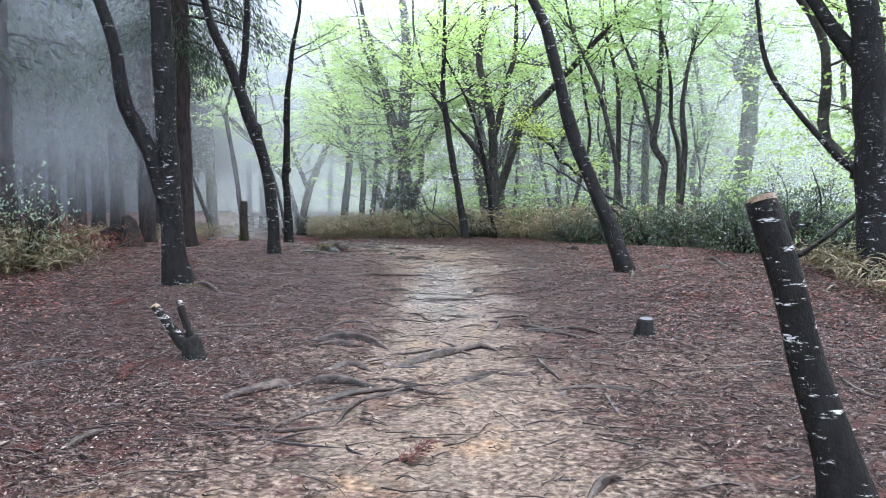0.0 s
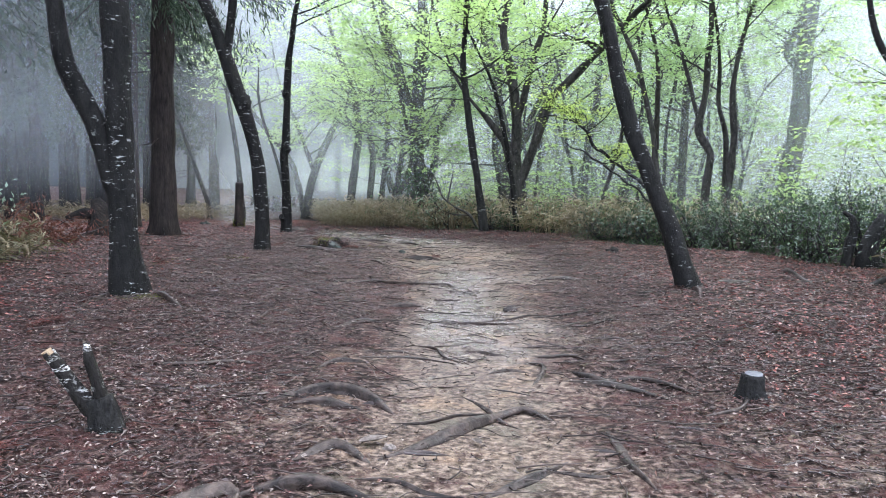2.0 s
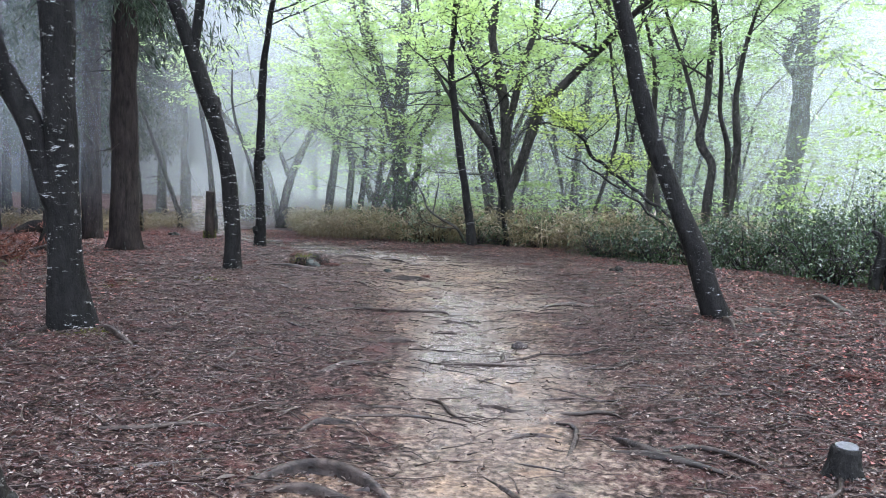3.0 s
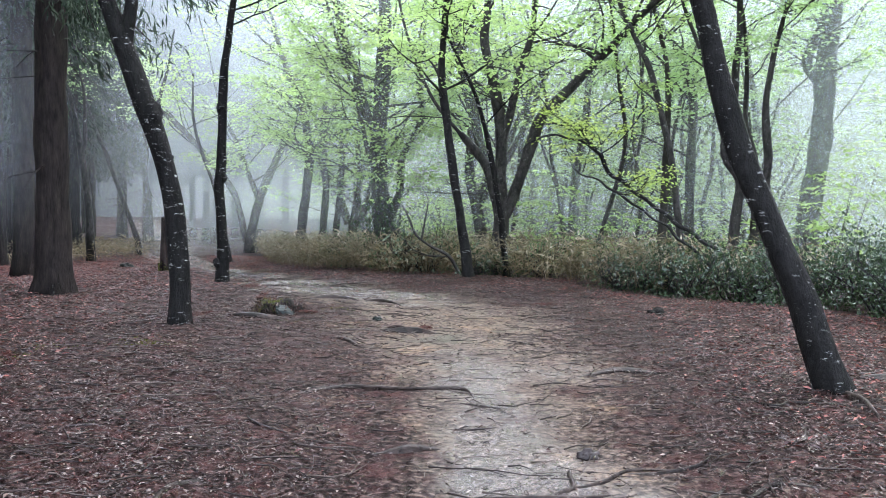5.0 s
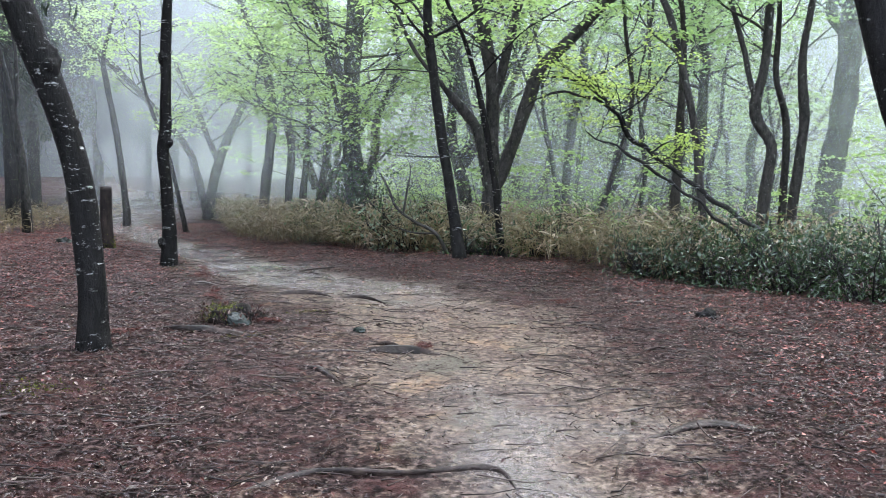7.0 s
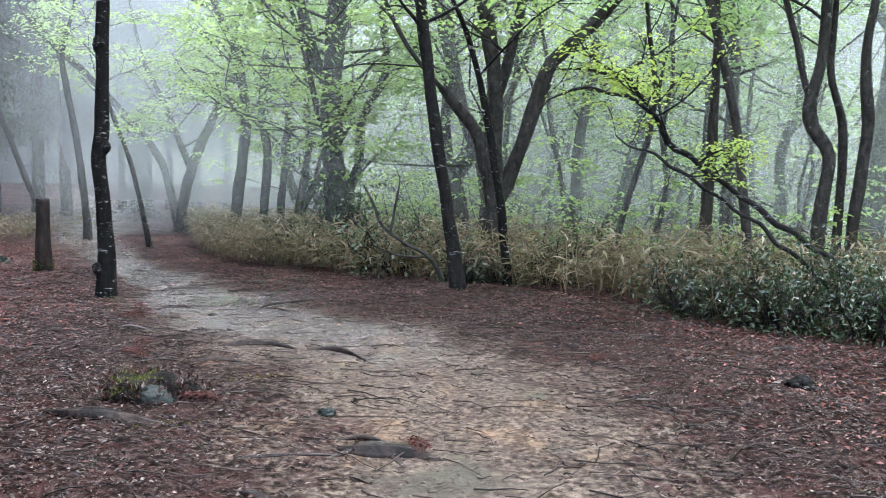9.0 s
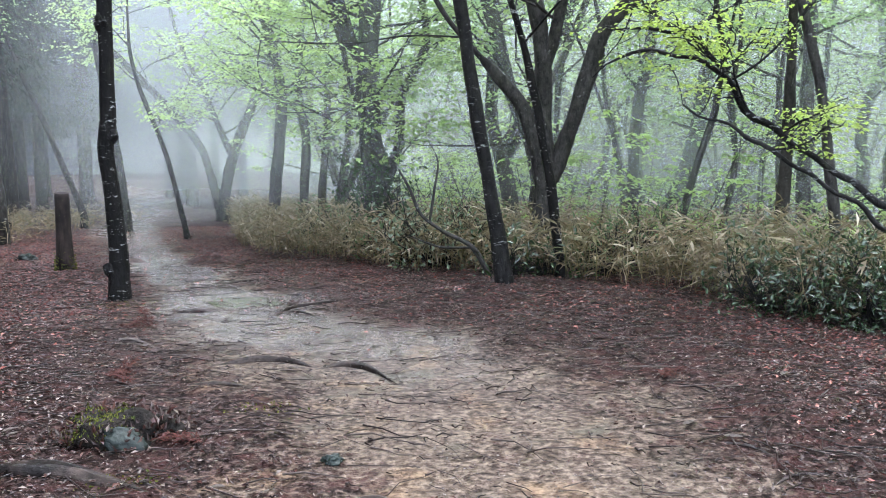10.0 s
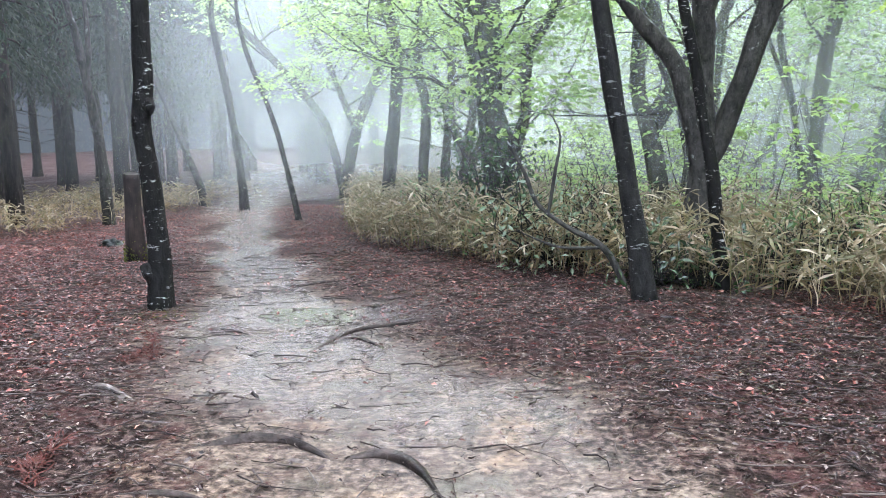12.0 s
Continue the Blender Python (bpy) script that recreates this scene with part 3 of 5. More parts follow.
# the forked dark tree on the clearing's edge
tree("dark forked tree with lichen-flecked wet bark and mossy foot", -3.01, 9.95,
     [stem((-0.01, 0, 0.02, 0.155), (-0.06, -0.02, 0.67, 0.127), (-0.1, -0.03, 1.94, 0.122), (-0.12, -0.04, 3.17, 0.116)),
      stem((-0.03, -0.03, 0.75, 0.07), (-0.14, -0.04, 0.99, 0.09), (-0.29, -0.09, 1.56, 0.095), (-0.49, -0.15, 1.99, 0.081), (-0.58, -0.18, 2.6, 0.074), (-0.73, -0.22, 3.14, 0.061))],
     BARK_SPOTTED, top=8, low=5, many=24, reach=3.2, leaf=0.1, ceiling=9)
slender = tree("slender dark tree with a crooked lichen-ringed stem", -2.66, 13.72,
     [stem((0, 0, 0, 0.094), (-0.01, 0, 0.69, 0.09), (-0.09, -0.02, 1.36, 0.09), (-0.26, -0.07, 1.92, 0.092), (-0.43, -0.11, 2.41, 0.092), (-0.61, -0.15, 2.94, 0.075)),
      stem((-0.45, -0.11, 2.45, 0.06), (-0.4, -0.1, 2.8, 0.06), (-0.34, -0.1, 3.4, 0.05))],
     BARK_SPOTTED, top=7.5, low=5.2, many=18, reach=2.6, leaf=0.1, ceiling=9)
knotty = tree("thin knotty dark tree standing by the path", -3.54, 20.03,
     [stem((0, 0, 0.01, 0.11), (0.01, 0.01, 0.35, 0.1), (0.01, 0.01, 0.69, 0.085), (-0.02, -0.01, 1.2, 0.084), (-0.05, -0.02, 1.6, 0.08), (-0.02, -0.01, 1.87, 0.077), (-0.01, 0, 2.3, 0.075), (0.02, 0.01, 3.31, 0.068))],
     BARK_SPOTTED, top=7, low=3.6, many=5)
knot(slender, -0.2, -0.09, 1.9, 0.085)
knot(slender, -0.12, -0.05, 1.5, 0.075)
knot(knotty, -0.07, -0.04, 1.62, 0.055)
knot(knotty, 0.03, -0.04, 1.72, 0.055)
knot(knotty, -0.06, -0.05, 0.32, 0.06)
knot(knotty, -0.03, -0.03, 2.85, 0.07)
tree("thin leaning dark tree at the edge of the bamboo grass", 0.53, 19.9,
     [stem((0, 0, 0.01, 0.09), (-0.1, 0.01, 0.56, 0.078), (-0.21, 0.03, 1.2, 0.074), (-0.33, 0.04, 1.85, 0.071), (-0.43, 0.05, 2.5, 0.07), (-0.53, 0.06, 3.3, 0.062))],
     BARK_DARK, top=7, low=2.7, many=8, leaves=LEAF_LIME)
tree("slim grey tree with pale lichen on its foot", 1.25, 20.54,
     [stem((-0.01, 0, 0.03, 0.055), (-0.09, 0.02, 0.54, 0.055), (-0.15, 0.03, 1.01, 0.054), (-0.24, 0.05, 1.47, 0.049), (-0.32, 0.06, 1.93, 0.048), (-0.47, 0.1, 2.6, 0.04))],
     BARK_BIRCH, top=5, low=2.4, many=5, leaves=LEAF_LIME)
tree("dark leaning tree with white lichen rings, bare roots at its foot", 2.44, 11.37,
     [stem((-0.03, 0.02, 0.04, 0.115), (-0.25, 0.13, 0.58, 0.1), (-0.47, 0.25, 1.12, 0.093), (-0.68, 0.36, 1.67, 0.089), (-0.8, 0.42, 2.11, 0.086), (-0.94, 0.5, 2.72, 0.076))],
     BARK_SPOTTED, top=8, low=5.2, many=24, reach=3.2, leaf=0.1, ceiling=9)
tree("stout dark tree with a forked trunk beside the evergreen bushes", 5.29, 10.65,
     [stem((0, 0, 0.07, 0.22), (-0.07, 0.03, 1.1, 0.19), (-0.12, 0.06, 1.99, 0.19), (-0.18, 0.09, 2.8, 0.19), (-0.25, 0.13, 3.34, 0.175)),
      stem((-0.15, 0.1, 2.4, 0.1), (-0.25, 0.13, 2.6, 0.11), (-0.49, 0.24, 2.96, 0.097), (-0.73, 0.36, 3.39, 0.078)),
      stem((-0.08, 0.05, 1.08, 0.045), (-0.15, 0.08, 1.17, 0.046), (-0.74, 0.37, 1.87, 0.038), (-1.18, 0.59, 2.59, 0.033), (-1.32, 0.66, 3.44, 0.025))],
     BARK_SPOTTED, top=7, low=2.9, many=16, reach=2.2, leaf=0.09, ceiling=9, leaves=LEAF_GREEN)
# the large many-stemmed tree behind the bamboo grass
tree("large grey tree with three stems parting low above the grass", 1.33, 22.3,
     [stem((-0.06, 0, 0.4, 0.189), (-0.03, 0, 0.85, 0.143), (-0.02, 0, 1.3, 0.123), (-0.05, 0.01, 1.8, 0.107), (-0.08, 0.02, 2.6, 0.111), (-0.2, 0.03, 3.4, 0.107), (-0.28, 0.05, 3.8, 0.098)),
      stem((-0.04, 0, 0.9, 0.098), (0.12, 0, 1.25, 0.107), (0.32, -0.03, 1.85, 0.107), (0.5, -0.06, 2.45, 0.111), (0.7, -0.09, 3.0, 0.107), (1.1, -0.18, 3.4, 0.094), (1.55, -0.26, 3.9, 0.082)),
      stem((-0.06, 0, 0.95, 0.090), (-0.16, 0.01, 1.45, 0.098), (-0.33, 0.03, 2.0, 0.094), (-0.64, 0.07, 2.4, 0.082), (-0.84, 0.1, 2.62, 0.049), (-0.88, 0.1, 2.66, 0.037)),
      stem((-0.06, 0.01, 2.4, 0.066), (0.1, -0.03, 3.1, 0.078), (0.27, -0.05, 3.9, 0.070))],
     BARK_GREY, top=8, low=2.9, many=26, reach=2.4, leaf=0.085, count=27, radius=0.5, leaves=LEAF_LIME)
tree("grey tree with an ivy-wrapped straight trunk", -1.0, 25.6,
     [stem((0, 0, 0.1, 0.25), (-0.05, 0, 0.8, 0.21), (-0.11, 0, 1.8, 0.19), (-0.15, 0, 2.6, 0.19), (-0.13, 0, 3.5, 0.172), (-0.08, 0, 4.4, 0.18)),
      stem((-0.14, 0, 2.9, 0.1), (-0.45, -0.1, 3.5, 0.11), (-0.7, -0.15, 4.4, 0.1))],
     BARK_GREY, top=8.5, low=1.7, many=34, reach=2.6, leaf=0.085, count=27, radius=0.55, leaves=LEAF_LIME)
tree("grey leaning tree behind the grass", 1.7, 25.5,
     [stem((0.2, 0, 0.1, 0.13), (-0.1, 0, 1.5, 0.115), (-0.5, 0.06, 2.6, 0.115), (-0.75, 0.09, 3.6, 0.12), (-1.0, 0.13, 4.5, 0.11))],
     BARK_GREY, top=8, low=2.4, many=14, reach=2.0, leaf=0.09, count=40)
tree("dark slender tree bending over the path", -3.3, 29,
     [stem((0, 0, 0.1, 0.14), (0.05, 0, 0.9, 0.125), (0.18, 0.02, 2.2, 0.115), (0.23, 0.03, 3.1, 0.105), (0.02, 0, 4.2, 0.09), (-0.35, -0.06, 5.1, 0.075))],
     BARK_GREY, top=8, low=2.6, many=22, reach=2.6, leaf=0.09, count=27, radius=0.55, leaves=LEAF_LIME)
tree("old tree forking from its foot, one limb slanting over the path", -5.85, 36.3,
     [stem((0, 0, 0.35, 0.18), (0.12, 0.03, 1.15, 0.15), (0.34, 0.08, 1.95, 0.148), (0.69, 0.17, 2.85, 0.136), (1.17, 0.28, 4.0, 0.109)),
      stem((-0.05, 0, 0.2, 0.14), (-0.16, 0, 0.45, 0.13), (-0.32, -0.04, 1.3, 0.112), (-0.6, -0.11, 2.2, 0.109), (-1.4, -0.31, 3.25, 0.102), (-2.2, -0.52, 4.2, 0.089), (-2.85, -0.68, 4.8, 0.076)),
      stem((0.3, 0.07, 1.8, 0.1), (0, -0.03, 2.6, 0.085), (-0.4, -0.1, 3.7, 0.07), (-0.8, -0.18, 4.5, 0.06))],
     BARK_GREY, top=8, low=2.4, many=26, reach=2.8, leaf=0.1, count=25, radius=0.6, leaves=LEAF_LIME)
tree("slim grey tree among the others", -2.8, 30, [stem((0, 0, 0.1, 0.11), (0.02, 0, 0.85, 0.1), (0.1, 0.02, 2.06, 0.1), (-0.04, -0.01, 3.0, 0.088), (0.03, 0.01, 4.2, 0.067))], BARK_GREY, top=7, low=2.2, many=12, leaf=0.09)
tree("slim grey tree among the others", -2.5, 31.2, [stem((0, 0, 0.1, 0.1), (0, 0, 0.93, 0.094), (0.13, 0.02, 2.3, 0.082), (0.16, 0.02, 3.75, 0.07))], BARK_GREY, top=7, low=2.2, many=12, leaf=0.09)
tree("slim grey tree beyond the grass", 3.47, 26, [stem((0, 0, 0.1, 0.12), (0, 0, 0.5, 0.109), (-0.06, 0.02, 1.46, 0.097), (0, 0, 2.73, 0.097), (0.16, -0.04, 3.77, 0.098), (0.21, -0.05, 4.8, 0.077))], BARK_GREY, top=8, low=2.6, many=12, leaf=0.09)
tree("grey leaning tree beyond the grass", 4.49, 28, [stem((-0.1, 0, 0.1, 0.22), (0, 0, 0.25, 0.209), (0.23, -0.07, 1.33, 0.171), (0.57, -0.16, 2.5, 0.159), (0.73, -0.21, 3.8, 0.123))], BARK_GREY, top=8, low=2.6, many=14, leaf=0.09)
tree("slim reddish-brown tree behind the bushes", 4.32, 22, [stem((0, 0, 0.1, 0.085), (0.04, -0.01, 1.4, 0.080), (0.05, -0.02, 2.1, 0.072), (0.03, -0.01, 3.5, 0.051))], BARK_FAR, top=7, low=2.8, many=9, leaf=0.08)
tree("thin dark tree behind the bushes", 4.14, 20, [stem((0, 0, 0.14, 0.063), (-0.15, 0.07, 1.3, 0.056), (-0.25, 0.12, 2.05, 0.051), (-0.44, 0.21, 2.85, 0.054), (-0.63, 0.3, 3.55, 0.050))], BARK_GREY, top=7, low=2.6, many=9, leaves=LEAF_LIME)
tree("snaking dark tree with a bent trunk behind the bushes", 4.96, 20,
     [stem((0, 0, 0.1, 0.088), (0, 0, 0.57, 0.085), (0.02, -0.01, 1.2, 0.083), (0.06, -0.02, 1.7, 0.080), (-0.12, 0.07, 2.02, 0.080), (-0.17, 0.09, 2.3, 0.080), (-0.08, 0.05, 2.9, 0.064), (-0.08, 0.04, 3.56, 0.061)),
      stem((-0.16, 0.09, 2.3, 0.040), (-0.3, 0.12, 2.75, 0.042), (-0.35, 0.15, 3.0, 0.040), (-0.5, 0.2, 3.5, 0.036))],
     BARK_GREY, top=7.5, low=3.2, many=9)
tree("snaking dark tree with a bent trunk behind the bushes", 5.5, 20.5, [stem((0, 0, 0.1, 0.064), (0, 0, 0.68, 0.058), (0.0, 0, 1.56, 0.058), (-0.03, 0.02, 2.13, 0.053), (-0.19, 0.11, 2.77, 0.046), (-0.2, 0.1, 3.3, 0.040))], BARK_GREY, top=7, low=3, many=7)
tree("thin dark tree behind the bushes", 5.4, 20, [stem((0, 0, 0.1, 0.076), (0, 0, 0.64, 0.072), (0.04, -0.02, 1.4, 0.072), (0.07, -0.04, 2.1, 0.072), (0.0, -0.01, 2.9, 0.060), (0.05, -0.03, 3.57, 0.046))], BARK_GREY, top=7, low=3, many=8)
tree("tall straight grey tree in the mist", 8.1, 24, [stem((-0.1, 0, 0.1, 0.25), (0, 0, 1.0, 0.237), (0.14, -0.06, 2.5, 0.224), (0.19, -0.09, 4.0, 0.212), (0.23, -0.11, 5.8, 0.2)), stem((0.18, -0.08, 3.7, 0.08), (0.05, 0, 4.1, 0.1), (-0.18, 0.04, 4.5, 0.106), (0.05, -0.06, 5.2, 0.094))], BARK_GREY, top=9, low=4, many=14, dz=-0.2)
tree("slim grey tree in the mist", 5.55, 24, [stem((0, 0, 0.1, 0.12), (0, 0, 0.74, 0.113), (-0.04, 0.01, 2.2, 0.1), (-0.03, 0.01, 3.6, 0.1))], BARK_GREY, top=7.5, low=2.6, many=12, leaf=0.09)
tree("thin leaning sapling at the path's edge", -5.3, 30.0, [stem((0, 0, 0, 0.056), (-0.35, -0.1, 1.75, 0.05), (-0.8, -0.24, 3.15, 0.044), (-0.96, -0.28, 3.9, 0.039))], BARK_GREY, top=5.5, low=2.4, many=5, leaves=LEAF_LIME)
tree("slim dark tree at the edge of the evergreens", -8.65, 28.7, [stem((0, 0, 0, 0.104), (-0.05, -0.02, 1.32, 0.098), (-0.2, -0.11, 2.88, 0.08), (-0.37, -0.2, 3.99, 0.058)), stem((-0.2, -0.11, 2.75, 0.04), (-0.1, -0.1, 3.1, 0.05), (-0.1, -0.1, 4.2, 0.04))], BARK_GREY, top=6, low=4, many=4, count=20)
tree("bare leaning tree at the edge of the evergreens", -9.04, 34.0, [stem((0.1, 0, 0, 0.09), (0, 0, 0.5, 0.088), (-0.47, -0.2, 2.0, 0.073), (-0.88, -0.37, 3.3, 0.059))], BARK_GREY, top=6, low=4, many=4, count=12)
tree("bare leaning tree at the edge of the evergreens", -7.58, 33.0, [stem((0.05, 0, 0, 0.1), (0, 0, 0.64, 0.096), (-0.14, -0.05, 2.2, 0.089), (-0.4, -0.15, 4.0, 0.076))], BARK_GREY, top=7, low=4, many=5, count=12)


# trees further back, and unseen ones round the camera, from a few grown kinds
def far_tree(kind):
    r = rng
    lean = r.normal(0, 0.12, 2)
    main = [(0, 0, -0.3, 0.15), (0.1 * r.normal(), 0.1 * r.normal(), 1.0, 0.13)]
    for z in (2, 3, 4, 5.2):
        main.append((lean[0] * z + 0.16 * r.normal(), lean[1] * z + 0.16 * r.normal(), z, 0.13 - 0.012 * z))
    stems = [main]
    for _ in range(1 + kind % 3):
        a = r.uniform(0, 6.28)
        z = r.uniform(0.4, 2.0)
        x0, y0 = lean * z
        stems.append([(x0, y0, z, 0.08)] + [(x0 + math.cos(a) * k * 0.45 + 0.1 * r.normal(), y0 + math.sin(a) * k * 0.45 + 0.1 * r.normal(), z + 0.85 * k, 0.085 - 0.01 * k) for k in (1, 2, 3, 4)])
    return tree("grey tree with fresh green leaves, faint in the fog, or unseen and added for shade", 0, 0, stems, BARK_FAR, top=8.5, low=1.5, many=19, reach=2.7, leaf=0.12, count=16, radius=0.6, dz=0.0, leaves=LEAF_GREEN if kind % 2 else LEAF_LIME, group="trees in the fog", coarse=True)


KINDS = [far_tree(k) for k in range(5)]
spots = []
while len(spots) < 44:
    y = rng.uniform(25, 54)
    x = rng.uniform(-0.16 * y, 24)
    if x < edge(y) + 1.0 or any(math.hypot(x - a, y - b) < 1.7 for a, b in spots):
        continue
    spots.append((x, y))
# first ten stand out of view, added so their crowns shade the clearing
spots += [(-6.5, 1), (6, -1.5), (-4.5, -5), (3.5, -6), (-0.5, -10), (8, 4), (-8.5, 5), (7.5, -8), (-9, -4), (-5, -12), (7.2, 14.5), (9.0, 17.5), (10.0, 19.5), (11.5, 21), (8.6, 12.2), (10.5, 15.0)]
for i, (x, y) in enumerate(spots):
    k = KINDS[i % 5]
    m = pose(x, y, float(lie(x, y)), 0, 0, rng.uniform(0, 360)) @ Matrix.Scale(rng.uniform(0.75, 1.15), 4)
    if i < 5:
        k.matrix_basis = m
    else:
        made = copy_thing(k, Matrix())
        made.matrix_basis = m


# thin crooked saplings crowding the valley side
def sapling(k):
    line, p, d = [(0, 0, -0.25, 0.07)], np.zeros(2), rng.normal(0, 0.14, 2)
    for z in (0.6, 1.3, 2.0, 2.8, 3.6, 4.6):
        d = 0.5 * d + rng.normal(0, 0.17, 2)
        p = p + d * 0.7
        line.append((p[0], p[1], z, 0.06 - 0.007 * z))
    fork = line[3]
    side = [(fork[0], fork[1], fork[2], 0.032)] + [(fork[0] + 0.28 * q * d[0] / (np.hypot(*d) + 0.01) + 0.06 * rng.normal(), fork[1] + 0.28 * q * d[1] / (np.hypot(*d) + 0.01), fork[2] + 0.7 * q, 0.032 - 0.004 * q) for q in (1, 2, 3)]
    return tree("thin crooked grey sapling, bare below its leaves", 0, 0, [line, side] if k % 2 else [line], BARK_GREY, top=6.5, low=2.6, many=4, reach=1.4, leaf=0.09, count=6, radius=0.45, dz=0.0, leaves=LEAF_GREEN, group="saplings on the valley side", coarse=True)


SAPLINGS = [sapling(k) for k in range(4)]
spots = []
while len(spots) < 20:
    y = rng.uniform(23, 36)
    x = float(edge(y)) + rng.uniform(4.5, 11)
    if any(math.hypot(x - a, y - b) < 1.0 for a, b in spots):
        continue
    spots.append((x, y))
    m = pose(x, y, float(lie(x, y)), 0, 0, rng.uniform(0, 360)) @ Matrix.Scale(rng.uniform(0.85, 1.2), 4)
    k = len(spots) - 1
    made = SAPLINGS[k] if k < 4 else copy_thing(SAPLINGS[k % 4], Matrix())
    made.matrix_basis = m


def valley_undergrowth(n):
    """Young leafy shoots on the slope behind the bamboo grass."""
    root = thing("undergrowth", 0, 0, 0, "young light green shoots on the misty valley slope", "undergrowth", kind="stuff")
    stems, ends = [], []
    for _ in range(n):
        y = rng.uniform(17.5, 36)
        x = float(edge(y)) + rng.uniform(3.6, 13)
        high = rng.uniform(0.9, 2.6)
        line = wander((x, y, float(lie(x, y)) - 0.05), (rng.normal(0, 0.3), rng.normal(0, 0.3), 1), high, 0.014, 0.004, 0.1, 0.25, 6)
        stems.append(np.array(line))
        for p in line[2:]:
            a = rng.uniform(0, 6.28)
            twig = wander(p[:3], (math.cos(a), math.sin(a), 0.2), rng.uniform(0.3, 0.7), 0.005, 0.002, 0.0, 0.3, 3)
            stems.append(np.array(twig))
            ends += [twig[1][:3], twig[2][:3]]
    tagged(part("stemwork", tubes("stemwork", stems, 3), BARK_FAR, root), kind="stuff")
    at, way, up = sprays(ends, rng.uniform(0.15, 0.35, len(ends)), 11)
    tagged(part("foliage", blades("foliage", at, way, up, 0.1 * rng.uniform(0.7, 1.2, len(at)), 0.06), LEAF_LIME, root), kind="stuff")


valley_undergrowth(260)


# the dark evergreen stand
def cedar(x, y, r, height, low, label, fine=12):
    root = thing("cedar_tree", x, y, float(lie(x, y)), label, "tree", "cedars of the dark stand")
    lean = rng.normal(0, 0.01, 2)
    line = curve([(0, 0, -0.15, r * 1.25), (0, 0, 0.2, r * 1.1), (lean[0], lean[1], 1.0, r), (lean[0] * 3, lean[1] * 3, 3.5, r * 0.9), (lean[0] * 7, lean[1] * 7, 7, r * 0.72), (lean[0] * 10, lean[1] * 10, height, 0.04)], 0.2 if fine > 30 else 0.5)
    part("trunk", tubes("trunk", [line], 18 if fine > 30 else 10, 0.75 if fine > 30 else 0.35, 0.05), BARK_CEDAR, root)
    boughs, at, way, up = [], [], [], []
    for k in range(42):
        z = rng.uniform(low, height * 0.96)
        a, length = rng.uniform(0, 6.28), rng.uniform(0.9, 1.9) * (1.15 - 0.6 * (z - low) / (height - low))
        b = wander((lean[0] * z, lean[1] * z, z), (math.cos(a), math.sin(a), 0.1), length, 0.03, 0.006, -0.5, 0.15)
        boughs.append(np.array(b)[::2])
        for q in b[1:]:
            n = fine
            c = np.array(q[:3]) + rng.normal(0, 0.2, (n, 3)) * (1, 1, 0.7)
            at.append(c)
            way.append(np.stack([rng.normal(math.cos(a) * 0.5, 0.5, n), rng.normal(math.sin(a) * 0.5, 0.5, n), rng.normal(-0.9, 0.3, n)], 1))
            up.append(rng.normal(0, 1, (n, 3)))
    for k in range(6):
        a, z = rng.uniform(0, 6.28), rng.uniform(1.5, low)
        boughs.append(curve(wander((0, 0, z), (math.cos(a), math.sin(a), -0.1), rng.uniform(0.4, 1.0), 0.014, 0.005, -0.3, 0.2, 4), 0.25))
    tagged(part("branchwork", tubes("branchwork", boughs, 4), BARK_CEDAR, root), kind="stuff")
    at, way, up = np.vstack(at), np.vstack(way), np.vstack(up)
    part("crown", blades("crown", at, way, up, rng.uniform(0.1, 0.24, len(at)) * (1 if fine > 30 else 1.5), 0.022 if fine > 30 else 0.06), LEAF_CEDAR, root, "dark drooping needle sprays")
    return root


cedar(-4.95, 16.66, 0.2, 12, 3.3, "tall straight cedar with reddish furrowed bark", 60)
cedar(-7.0, 20.74, 0.19, 12, 3.6, "tall straight cedar dim in the fog")
CEDARS = [cedar(-7.6, 15.2, 0.17, 12, 3.2, "tall straight cedar dim in the fog"), cedar(-9.6, 18.4, 0.19, 13, 3.8, "tall straight cedar dim in the fog"), cedar(-11.2, 15.5, 0.16, 11, 3.0, "tall straight cedar dim in the fog")]
stand = [(-7.6, 15.2), (-9.6, 18.4), (-11.2, 15.5), (-7.0, 20.7), (-5, 16.7), (-8.65, 28.7), (-9, 34), (-7.6, 33)]
tries = 0
while len(stand) < 118 and tries < 4000:
    tries += 1
    y = rng.uniform(6, 50)
    x = rng.uniform(-27, -5)
    if x > np.interp(y, (6, 17, 25, 34, 41, 44, 50), (-9.5, -7.5, -9.2, -10.2, -10.6, -6, -5)) or any(math.hypot(x - a, y - b) < 1.7 for a, b in stand):
        continue
    stand.append((x, y))
    made = copy_thing(CEDARS[len(stand) % 3], Matrix())
    made.matrix_basis = pose(x, y, float(lie(x, y)), 0, 0, rng.uniform(0, 360)) @ Matrix.Scale(rng.uniform(0.85, 1.2), 4)


